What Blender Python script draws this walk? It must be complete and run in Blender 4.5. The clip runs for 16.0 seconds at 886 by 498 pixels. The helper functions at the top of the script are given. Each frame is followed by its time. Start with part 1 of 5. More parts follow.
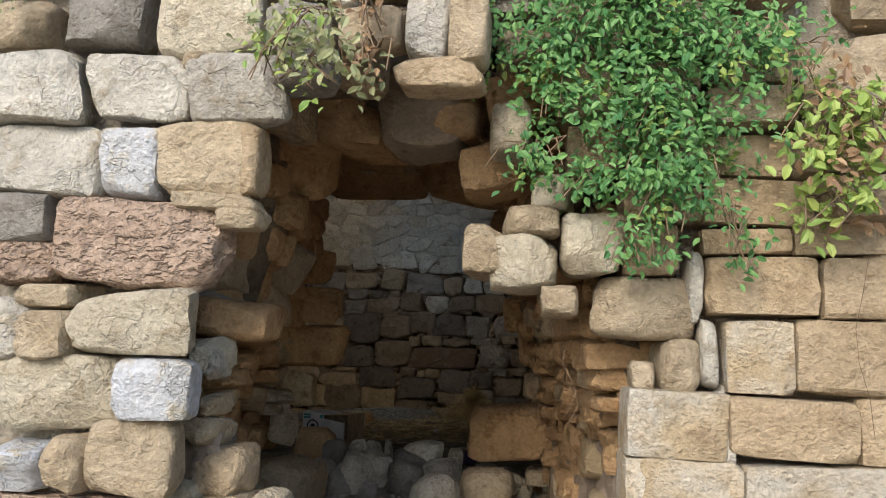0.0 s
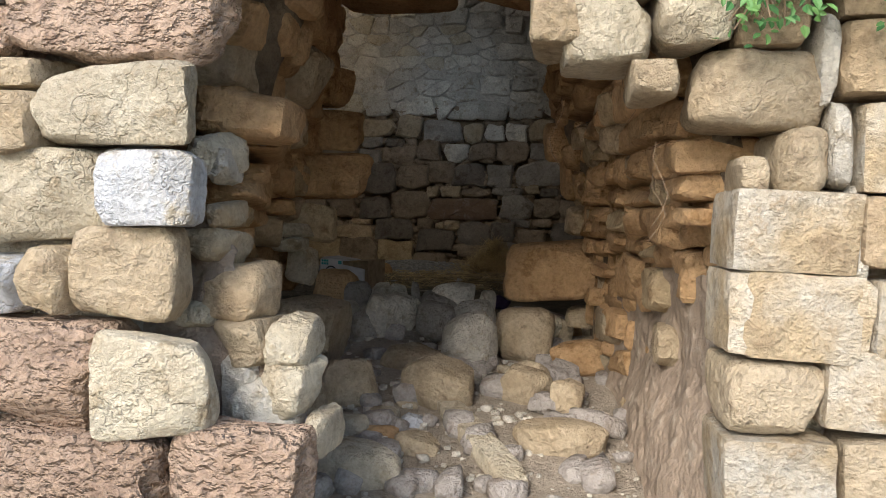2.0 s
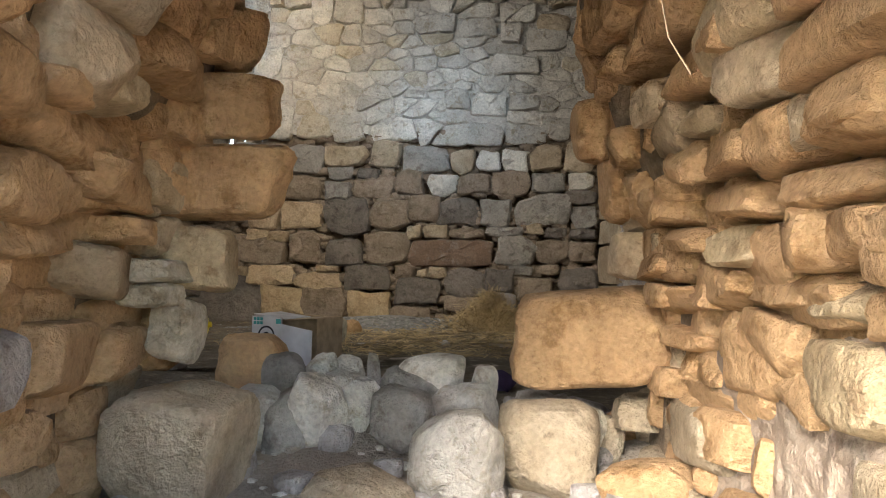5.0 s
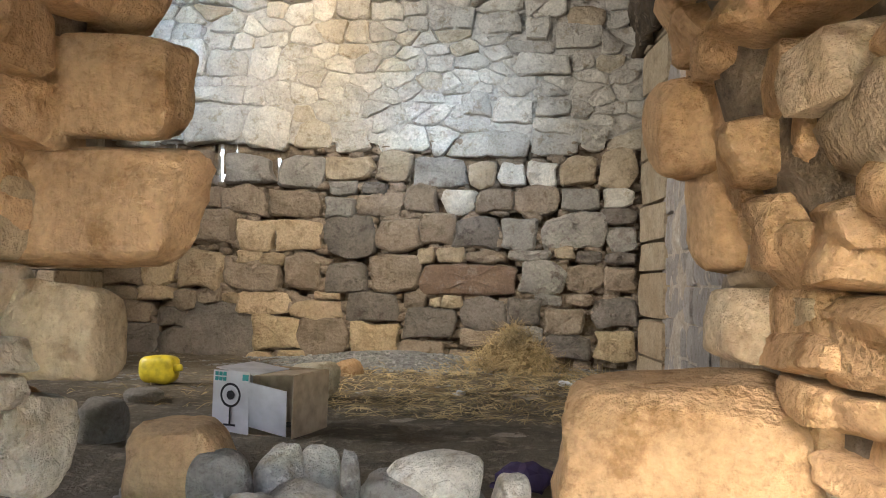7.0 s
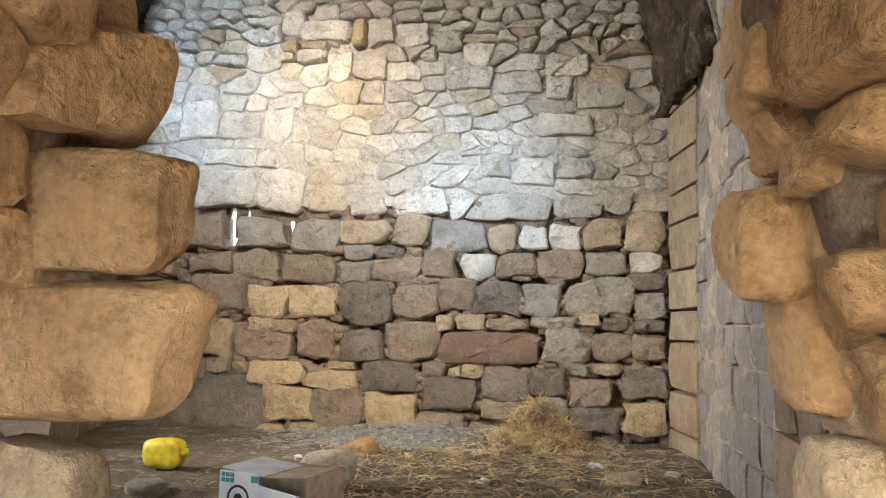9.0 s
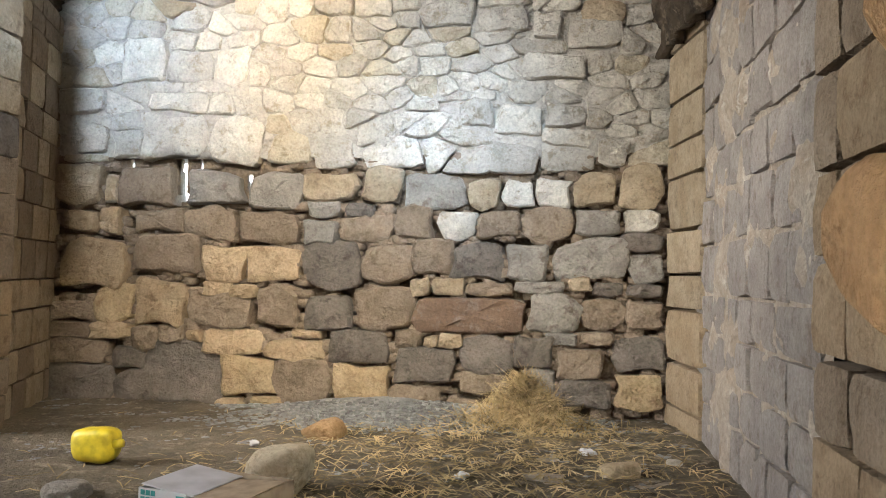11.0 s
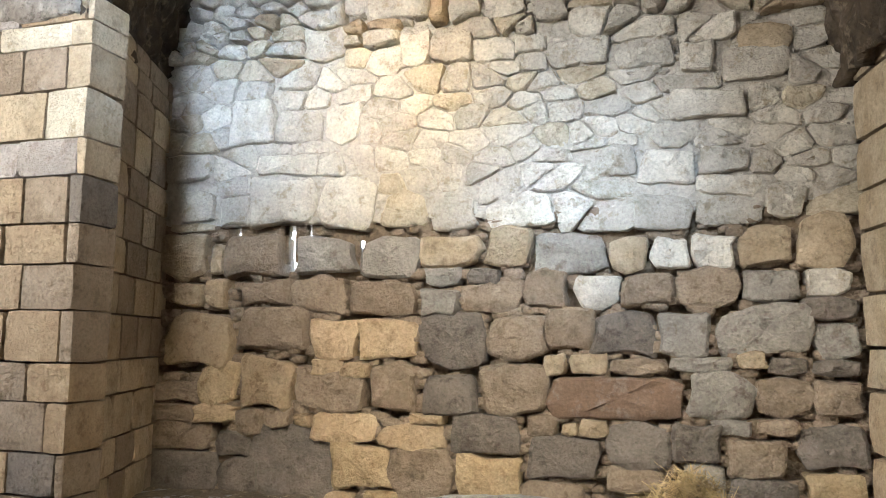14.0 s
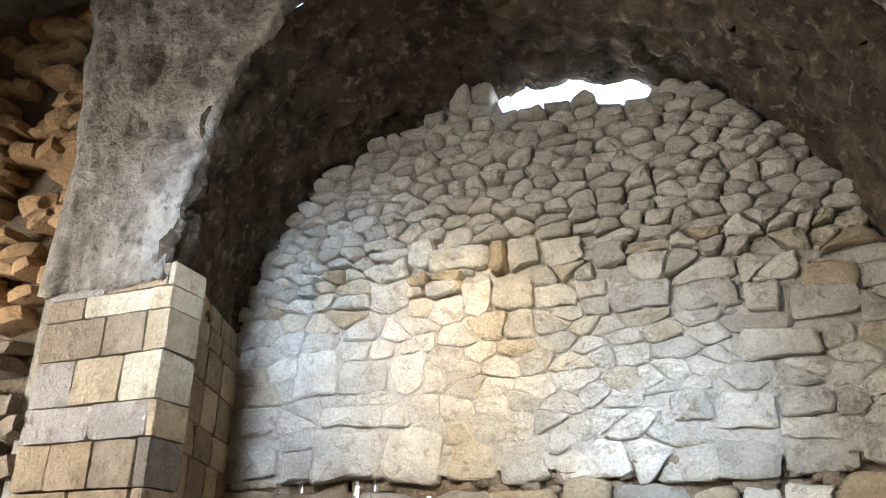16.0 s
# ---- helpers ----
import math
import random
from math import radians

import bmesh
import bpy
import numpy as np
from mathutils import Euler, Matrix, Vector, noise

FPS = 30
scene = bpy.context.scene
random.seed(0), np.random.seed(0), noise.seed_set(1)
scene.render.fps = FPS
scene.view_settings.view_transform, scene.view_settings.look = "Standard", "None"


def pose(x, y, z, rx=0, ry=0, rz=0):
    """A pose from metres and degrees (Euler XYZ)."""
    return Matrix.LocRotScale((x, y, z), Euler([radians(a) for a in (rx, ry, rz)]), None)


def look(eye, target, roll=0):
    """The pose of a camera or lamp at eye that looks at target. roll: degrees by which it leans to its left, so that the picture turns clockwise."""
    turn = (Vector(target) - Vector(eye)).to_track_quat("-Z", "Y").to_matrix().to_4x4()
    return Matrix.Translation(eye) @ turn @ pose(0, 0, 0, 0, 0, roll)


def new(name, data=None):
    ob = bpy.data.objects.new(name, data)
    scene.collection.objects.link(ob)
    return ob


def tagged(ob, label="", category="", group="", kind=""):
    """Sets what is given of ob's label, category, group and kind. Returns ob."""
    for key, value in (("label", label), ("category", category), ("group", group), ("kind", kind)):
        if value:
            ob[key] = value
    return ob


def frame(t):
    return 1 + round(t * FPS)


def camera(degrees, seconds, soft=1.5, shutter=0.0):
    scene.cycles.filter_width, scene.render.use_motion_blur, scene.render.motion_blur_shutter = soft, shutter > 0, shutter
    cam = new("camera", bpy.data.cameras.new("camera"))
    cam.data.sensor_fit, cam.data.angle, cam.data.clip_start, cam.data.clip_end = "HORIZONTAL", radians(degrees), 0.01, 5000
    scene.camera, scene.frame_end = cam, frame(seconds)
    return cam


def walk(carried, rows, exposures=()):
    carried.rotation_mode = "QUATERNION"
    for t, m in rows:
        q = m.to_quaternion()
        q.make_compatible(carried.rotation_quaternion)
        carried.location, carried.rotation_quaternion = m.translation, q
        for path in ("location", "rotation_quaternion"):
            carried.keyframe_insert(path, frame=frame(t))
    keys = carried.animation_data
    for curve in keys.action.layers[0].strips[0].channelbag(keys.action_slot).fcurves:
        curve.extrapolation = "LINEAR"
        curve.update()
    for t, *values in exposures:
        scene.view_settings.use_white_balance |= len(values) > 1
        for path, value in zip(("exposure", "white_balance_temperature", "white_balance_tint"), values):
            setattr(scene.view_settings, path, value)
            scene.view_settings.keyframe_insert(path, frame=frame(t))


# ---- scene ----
cam = camera(59.7, 16.0, 1.0)
PATH = [
    (0, (1.728, 1.235, 2.084), (1.454, 3.2, 2.34), 1.9),
    (0.5, (1.674, 1.336, 2.008), (1.388, 3.308, 2.187), 1.9),
    (1, (1.578, 1.493, 1.938), (1.29, 3.47, 2.017), 1.7),
    (1.5, (1.488, 1.635, 1.884), (1.205, 3.614, 1.863), 1.7),
    (2, (1.457, 1.883, 1.819), (1.173, 3.861, 1.733), 1.7),
    (2.5, (1.355, 2.256, 1.781), (1.082, 4.235, 1.676), 1.8),
    (3, (1.242, 2.577, 1.766), (0.975, 4.557, 1.676), 1.7),
    (3.5, (1.203, 2.963, 1.759), (0.948, 4.946, 1.69), 1.7),
    (4, (1.237, 3.398, 1.749), (0.993, 5.382, 1.708), 1.6),
    (4.2, (1.253, 3.54, 1.731), (1.0, 5.524, 1.71), 1.6),
    (6.3, (1.137, 4.881, 1.73), (0.868, 6.86, 1.831), 1.5),
    (6.5, (1.104, 5.037, 1.816), (0.863, 7.022, 1.86), 1.7),
    (7, (1.12, 5.271, 1.907), (0.803, 7.244, 1.99), 1.8),
    (7.5, (1.072, 5.274, 1.917), (0.708, 7.237, 2.039), 2.1),
    (8, (1.016, 5.272, 1.983), (0.647, 7.231, 2.15), 1.9),
    (8.2, (1.033, 5.311, 2.005), (0.668, 7.267, 2.204), 1.9),
    (10.3, (0.914, 6.089, 2.355), (0.58, 8.055, 2.514), 1.3),
    (10.5, (0.94, 6.175, 2.35), (0.611, 8.143, 2.484), 1.3),
    (11, (0.905, 6.376, 2.317), (0.605, 8.352, 2.384), 1.4),
    (11.5, (0.807, 6.642, 2.3), (0.54, 8.624, 2.32), 1.4),
    (12, (0.807, 6.821, 2.332), (0.517, 8.8, 2.351), 1.3),
    (12.5, (0.763, 6.907, 2.377), (0.419, 8.877, 2.429), 1.1),
    (13, (0.724, 6.984, 2.413), (0.296, 8.935, 2.518), 1.1),
    (13.5, (0.658, 7.092, 2.422), (0.147, 9.019, 2.58), 0.9),
    (14, (0.571, 7.286, 2.387), (-0.014, 9.184, 2.62), 0.8),
    (14.5, (0.508, 7.355, 2.426), (-0.125, 9.221, 2.768), 0.8),
    (15, (0.477, 7.308, 2.463), (-0.172, 9.136, 2.953), 0.6),
    (15.5, (0.486, 7.298, 2.506), (-0.171, 9.069, 3.161), 0.5),
    (16, (0.471, 7.285, 2.526), (-0.196, 8.988, 3.336), 0.1),
]
walk(cam, [(t, look(eye, target, roll)) for t, eye, target, roll in PATH],
     [(0, 0.85), (1.5, 1.1), (2.5, 1.3), (3.0, 1.5), (3.5, 2.0), (4.2, 2.7), (6.3, 3.9), (8, 4.25), (10.3, 4.5), (14, 4.5), (16, 4.45)])

# ---- daylight and fill lamps ----
world = bpy.data.worlds.new("world")
world.use_nodes = True
scene.world = world
sky = world.node_tree.nodes.new("ShaderNodeTexSky")
sky.sky_type, sky.sun_disc = "NISHITA", False
sky.sun_elevation, sky.sun_rotation = radians(34), radians(197)
world.node_tree.links.new(sky.outputs[0], world.node_tree.nodes["Background"].inputs[0])
world.node_tree.nodes["Background"].inputs[1].default_value = 0.15
sun_data = bpy.data.lights.new("sun", "SUN")
sun_data.energy, sun_data.angle, sun_data.color = 2.3, radians(28), (1.0, 0.92, 0.82)
sun = new("sun", sun_data)
sun.matrix_world = look((-3.4, -9, 11.2), (0.6, 4, 2))


def fill_light(name, at, to, size_x, size_y, watts, color, spread=120):
    data = bpy.data.lights.new(name, "AREA")
    data.shape, data.size, data.size_y, data.energy, data.color = "RECTANGLE", size_x, size_y, watts, color
    data.spread = radians(spread)
    ob = new(name, data)
    ob.matrix_world = look(at, to)
    return ob


# added fill lamps in assumed, unseen openings: two high in front wall, one left
# tints and spreads are chosen to lay cool and warm patches inside
fill_light("fill_cool", (-2.3, 7.95, 5.6), (-3.5, 13.8, 4.7), 0.8, 0.9, 1.25, (0.45, 0.68, 1.0), 38)
fill_light("fill_wide", (-2.3, 7.94, 5.6), (-1.5, 13.8, 4.1), 0.9, 0.9, 3.8, (1.0, 0.97, 0.93), 80)
fill_light("fill_warm", (0.0, 7.95, 5.6), (-1.95, 13.8, 4.6), 0.35, 0.9, 0.65, (1.0, 0.74, 0.40), 26)
fill_light("fill_right", (0.4, 7.95, 5.6), (-0.3, 13.8, 3.6), 0.4, 0.9, 0.8, (0.50, 0.72, 1.0), 28)
fill_light("fill_floor", (0.2, 7.96, 5.6), (-1.9, 13.3, 1.2), 0.7, 0.9, 1.8, (1.0, 0.86, 0.66), 46)
fill_light("fill_side", (-8.15, 9.5, 4.3), (2.0, 11.8, 2.6), 1.7, 1.7, 14, (0.97, 0.93, 0.88))

# ---- helpers for meshes ----
rng = np.random.default_rng(7)
grids = {}


def cube_grid(seg):
    """Welded cube of seg x seg quads a side, corners at +-1."""
    if seg in grids:
        return grids[seg]
    index, verts, faces = {}, [], []

    def vid(p):
        key = tuple(int(round((c + 1) * seg / 2)) for c in p)
        if key not in index:
            index[key] = len(verts)
            verts.append([2 * c / seg - 1 for c in key])
        return index[key]

    for axis in range(3):
        for side in (-1, 1):
            for i in range(seg):
                for j in range(seg):
                    quad = []
                    for a, b in ((i, j), (i + 1, j), (i + 1, j + 1), (i, j + 1)):
                        p = [0, 0, 0]
                        p[axis], p[(axis + 1) % 3], p[(axis + 2) % 3] = side, 2 * a / seg - 1, 2 * b / seg - 1
                        quad.append(vid(p))
                    faces.append(quad if side > 0 else quad[::-1])
    grids[seg] = (np.array(verts), faces)
    return grids[seg]


def rock_verts(w, d, h, seg=4, square=6.0, jitter=0.12, cuts=3, rough=0.05, chips=None):
    """Vertices of one irregular stone w x d x h about its centre."""
    p = cube_grid(seg)[0]
    q = p / (np.abs(p) ** square).sum(1, keepdims=True) ** (1 / square)
    corner = rng.uniform(-jitter, jitter, (8, 3))
    out = q.copy()
    for n in range(8):
        s = np.array([1 if n & 1 else -1, 1 if n & 2 else -1, 1 if n & 4 else -1])
        out += np.prod((1 + q * s) / 2, 1, keepdims=True) * corner[n]
    for _ in range(cuts):
        n = rng.normal(size=3)
        n /= np.linalg.norm(n)
        reach = out @ n
        limit = reach.max() * rng.uniform(0.76, 0.94)
        out -= np.outer(np.maximum(reach - limit, 0) * 0.97, n)
    for _ in range((3 * seg if seg > 3 else 4) if chips is None else chips):
        n = rng.normal(size=3)
        n /= np.linalg.norm(n)
        reach = out @ n
        limit = reach.max() * rng.uniform(0.92, 0.985)
        out -= np.outer(np.maximum(reach - limit, 0) * 0.9, n)
    for f, a, count in ((2.2, rough, 4), (5.5, rough * 0.5, 5), (11.0, rough * 0.3 if seg > 5 else 0.0, 5)):
        bump = np.zeros(len(p))
        for _ in range(count):
            bump += np.sin(out @ rng.normal(size=3) * f + rng.uniform(0, 6.3))
        out *= (1 + a * bump / math.sqrt(count))[:, None]
    low, high = out.min(0), out.max(0)
    out = (out - (low + high) / 2) / (high - low) * 2
    return out * np.array([w, d, h]) / 2


def mesh_from(name, verts, faces, material, smooth=True):
    me = bpy.data.meshes.new(name)
    me.from_pydata([tuple(v) for v in verts], [], [tuple(int(i) for i in f) for f in faces])
    if smooth:
        me.polygons.foreach_set("use_smooth", [True] * len(me.polygons))
    me.materials.append(material)
    me.update()
    if smooth and len(verts) < 3000:
        me.set_sharp_from_angle(angle=radians(30))
    return me


def child(ob, parent):
    """Put ob under parent, keeping its place."""
    if parent is not None:
        ob.parent = parent
        ob.matrix_parent_inverse = parent.matrix_basis.inverted()
    return ob


def stone(name, at, size, material, parent=None, turn=(0, 0, 0), seg=4, **shape):
    w, d, h = size
    ob = new(name, mesh_from(name, rock_verts(w, d, h, seg, **shape), cube_grid(seg)[1], material))
    ob.matrix_basis = pose(*at, *turn)
    return child(ob, parent)


def clip_cell(cell, normal, reach):
    """The part of a convex outline where normal . p <= reach."""
    out = []
    for a, b in zip(cell, cell[1:] + cell[:1]):
        da, db = a[0] * normal[0] + a[1] * normal[1] - reach, b[0] * normal[0] + b[1] * normal[1] - reach
        if da <= 0:
            out.append(a)
        if da * db < 0:
            k = da / (da - db)
            out.append((a[0] + (b[0] - a[0]) * k, a[1] + (b[1] - a[1]) * k))
    return out


def faced_stone(outline, proud=0.03, deep=0.22, rough=0.016):
    """A rubble stone with a broken face: its outline lies in x and z, the face looks to -y."""
    ring = [np.array(p) for p in outline]
    ring = [q for a, b in zip(ring, ring[1:] + ring[:1]) for q in (a * 0.86 + b * 0.14, a * 0.14 + b * 0.86)]
    even = []
    for a, b in zip(ring, ring[1:] + ring[:1]):
        count = max(1, int(np.linalg.norm(b - a) / 0.07))
        even += [a + (b - a) * k / count for k in range(count)]
    ring = np.array(even)
    mid, n = ring.mean(0), len(ring)
    tilt, seed = rng.normal(0, 0.07, 2), rng.uniform(0, 50)
    for i, p in enumerate(ring):
        w = noise.noise_vector(Vector((p[0] * 6, p[1] * 6, seed)))
        ring[i] = p * 0.995 + np.array([w.x, w.y]) * 0.016 + rng.normal(0, 0.004, 2)
    verts, faces = [], []
    for scale, y in ((0.96, deep), (1.0, 0.03), (0.975, -proud * 0.1), (0.86, -proud * 0.7), (0.55, -proud * 0.9), (0.25, -proud)):
        for p in ring:
            q = mid + (p - mid) * scale
            lump = noise.noise(Vector((q[0] * 7, q[1] * 7, seed))) + 0.6 * noise.noise(Vector((q[0] * 17, q[1] * 17, seed)))
            verts.append((q[0], y + (tilt @ (q - mid) + lump * rough + 0.35 * rough * noise.noise(Vector((q[0] * 41, q[1] * 41, seed))) if y < deep else 0.0), q[1]))
    verts.append((mid[0], -proud + rng.normal(0, 0.006), mid[1]))
    for r in range(5):
        for i in range(n):
            a, b = r * n + i, r * n + (i + 1) % n
            faces.append((a, b, b + n, a + n))
    faces += [(5 * n + i, 5 * n + (i + 1) % n, 6 * n) for i in range(n)]
    return np.array(verts), faces


class Heap:
    """Many small stones joined into one mesh."""

    def __init__(self):
        self.verts, self.faces, self.count = [], [], 0

    def add(self, at, size, turn=(0, 0, 0), seg=2, **shape):
        v = rock_verts(*size, seg, **shape)
        m = np.array(pose(0, 0, 0, *turn).to_3x3())
        self.verts.append(v @ m.T + np.array(at))
        self.faces += [[i + self.count for i in f] for f in cube_grid(seg)[1]]
        self.count += len(v)

    def raw(self, verts, faces):
        self.verts.append(np.array(verts))
        self.faces += [[i + self.count for i in f] for f in faces]
        self.count += len(verts)

    def make(self, name, material, parent=None, smooth=True):
        return child(new(name, mesh_from(name, np.concatenate(self.verts), self.faces, material, smooth)), parent)


def part(name, bm, material, parent=None, label="", smooth=False):
    me = bpy.data.meshes.new(name)
    bm.to_mesh(me)
    bm.free()
    if smooth:
        me.polygons.foreach_set("use_smooth", [True] * len(me.polygons))
    me.materials.append(material)
    ob = child(new(name, me), parent)
    if label:
        ob["label"] = label
    return ob


def block(name, x0, x1, y0, y1, z0, z1, material, parent=None, bevel=0.0):
    bm = bmesh.new()
    bmesh.ops.create_cube(bm, size=1, matrix=Matrix.LocRotScale(((x0 + x1) / 2, (y0 + y1) / 2, (z0 + z1) / 2), None, (x1 - x0, y1 - y0, z1 - z0)))
    if bevel:
        bmesh.ops.bevel(bm, geom=bm.edges[:], offset=bevel, segments=2, affect="EDGES")
    return part(name, bm, material, parent)


def sheet(name, point, nu, nv, material, parent=None, bump=0.0, scale=2.0, thick=0.0):
    """A grid surface through point(u, v), u and v from 0 to 1, with uneven relief."""
    verts, faces = [], []
    for i in range(nu + 1):
        for j in range(nv + 1):
            p = Vector(point(i / nu, j / nv))
            if bump:
                p += noise.noise_vector(p * scale) * bump + noise.noise_vector(p * scale * 3.7) * bump * 0.4
            verts.append(p)
    for i in range(nu):
        for j in range(nv):
            a = i * (nv + 1) + j
            faces.append((a, a + 1, a + nv + 2, a + nv + 1))
    ob = child(new(name, mesh_from(name, verts, faces, material)), parent)
    if thick:
        m = ob.modifiers.new("thickness", "SOLIDIFY")
        m.thickness, m.offset = thick, 0
    return ob


def holder(name, at, label, category, kind="", group=""):
    ob = new(name)
    ob.empty_display_size = 0.1
    ob.matrix_basis = pose(*at)
    return tagged(ob, label, category, group, kind)


# ---- materials ----
def surface(name, light, dark, stain, grain=38.0, relief=0.5, pits=0.0, rough=0.92, spread=0.18, dust=0.25, cracks=0.0):
    """Weathered stone or earth: two tones in patches, stains, fine grain, relief."""
    mat = bpy.data.materials.new(name)
    mat.use_nodes = True
    nt = mat.node_tree
    N, L = nt.nodes.new, nt.links.new
    shader = nt.nodes["Principled BSDF"]
    shader.inputs["Roughness"].default_value = rough
    shader.inputs["Specular IOR Level"].default_value = 0.25
    coord, info, place = N("ShaderNodeTexCoord"), N("ShaderNodeObjectInfo"), N("ShaderNodeVectorMath")
    geo, island = N("ShaderNodeNewGeometry"), N("ShaderNodeMath")
    island.operation = "ADD"
    L(info.outputs["Random"], island.inputs[0])
    L(geo.outputs["Random Per Island"], island.inputs[1])
    place.operation = "MULTIPLY_ADD"
    L(island.outputs[0], place.inputs[0])
    place.inputs[1].default_value = (37, 53, 71)
    L(coord.outputs["Object"], place.inputs[2])

    def tex(scale, detail=6, rough_=0.6, kind="ShaderNodeTexNoise"):
        t = N(kind)
        t.inputs["Scale"].default_value = scale
        if kind == "ShaderNodeTexNoise":
            t.inputs["Detail"].default_value, t.inputs["Roughness"].default_value = detail, rough_
        L(place.outputs[0], t.inputs["Vector"])
        return t

    def ramp(src, lo, hi):
        r = N("ShaderNodeMapRange")
        r.inputs[1].default_value, r.inputs[2].default_value = lo, hi
        L(src, r.inputs[0])
        return r.outputs[0]

    def mix(a, b, fac, kind="MIX"):
        m = N("ShaderNodeMix")
        m.data_type, m.blend_type = "RGBA", kind
        for sock, value in ((m.inputs[6], a), (m.inputs[7], b)):
            if isinstance(value, tuple):
                sock.default_value = (*value, 1)
            else:
                L(value, sock)
        if isinstance(fac, float):
            m.inputs[0].default_value = fac
        else:
            L(fac, m.inputs[0])
        return m.outputs[2]

    patches, spots, fine = tex(3.2), tex(7.5, 7, 0.66), tex(grain, 6, 0.65)
    col = mix(light, dark, ramp(patches.outputs[0], 0.38, 0.64))
    col = mix(col, stain, ramp(spots.outputs[0], 0.54, 0.66))
    pale = tuple(min(1.0, c * 1.25 + 0.04) for c in light)
    col = mix(col, pale, mix((0, 0, 0), (dust, dust, dust), ramp(tex(5.1, 4, 0.55).outputs[0], 0.52, 0.68)))
    speck = N("ShaderNodeMix")
    speck.data_type, speck.blend_type = "RGBA", "MULTIPLY"
    speck.inputs[0].default_value = 0.5
    L(col, speck.inputs[6])
    grey = N("ShaderNodeMapRange")
    grey.inputs[1].default_value, grey.inputs[2].default_value, grey.inputs[3].default_value, grey.inputs[4].default_value = 0.34, 0.62, 0.66, 1.18
    L(fine.outputs[0], grey.inputs[0])
    L(grey.outputs[0], speck.inputs[7])
    # dark pits and lichen specks
    flecks = mix(speck.outputs[2], tuple(c * 0.55 for c in stain), ramp(tex(16.0, 6, 0.72).outputs[0], 0.60, 0.78))
    value = N("ShaderNodeHueSaturation")
    shade = N("ShaderNodeMapRange")
    shade.inputs[1].default_value, shade.inputs[2].default_value = 0, 2
    shade.inputs[3].default_value, shade.inputs[4].default_value = 1 - spread, 1 + spread
    L(island.outputs[0], shade.inputs[0])
    L(shade.outputs[0], value.inputs["Value"])
    L(flecks, value.inputs["Color"])
    L(value.outputs[0], shader.inputs["Base Color"])
    grit = N("ShaderNodeMath")
    grit.operation = "MULTIPLY"
    L(fine.outputs[0], grit.inputs[0])
    grit.inputs[1].default_value = 0.62
    height = N("ShaderNodeMath")
    height.operation = "MULTIPLY_ADD"
    L(spots.outputs[0], height.inputs[0])
    height.inputs[1].default_value = 1.7
    L(grit.outputs[0], height.inputs[2])
    out = height.outputs[0]
    if pits:
        v = tex(26.0, 3, 0.55)
        wavy = N("ShaderNodeVectorMath")
        wavy.operation = "MULTIPLY"
        wavy.inputs[1].default_value = (0.8, 0.8, 1.25)
        L(place.outputs[0], wavy.inputs[0])
        L(wavy.outputs[0], v.inputs["Vector"])
        h2 = N("ShaderNodeMath")
        h2.operation = "MULTIPLY_ADD"
        L(ramp(v.outputs[0], 0.35, 0.55), h2.inputs[0])
        h2.inputs[1].default_value = pits
        L(out, h2.inputs[2])
        out = h2.outputs[0]
    if cracks:
        v = tex(2.3, kind="ShaderNodeTexVoronoi")
        v.feature = "DISTANCE_TO_EDGE"
        warp = N("ShaderNodeVectorMath")
        warp.operation = "MULTIPLY_ADD"
        L(patches.outputs["Color"], warp.inputs[0])
        warp.inputs[1].default_value = (0.9, 0.9, 0.9)
        L(place.outputs[0], warp.inputs[2])
        L(warp.outputs[0], v.inputs["Vector"])
        h3 = N("ShaderNodeMath")
        h3.operation = "MULTIPLY_ADD"
        L(ramp(v.outputs["Distance"], 0.0, 0.03), h3.inputs[0])
        h3.inputs[1].default_value = cracks
        L(out, h3.inputs[2])
        out = h3.outputs[0]
    # crack lines darkened in the colour too: dirt and the shade inside them
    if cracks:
        crack_dark = N("ShaderNodeMapRange")
        crack_dark.inputs[1].default_value, crack_dark.inputs[2].default_value, crack_dark.inputs[3].default_value, crack_dark.inputs[4].default_value = 0.0, 0.012, 0.35, 1.0
        L(v.outputs["Distance"], crack_dark.inputs[0])
        L(mix(value.outputs[0], crack_dark.outputs[0], min(1.0, cracks * 0.65), "MULTIPLY"), shader.inputs["Base Color"])
    bump = N("ShaderNodeBump")
    bump.inputs["Strength"].default_value, bump.inputs["Distance"].default_value = min(1.0, relief * 1.8), 0.06
    L(out, bump.inputs["Height"])
    L(bump.outputs[0], shader.inputs["Normal"])
    return mat


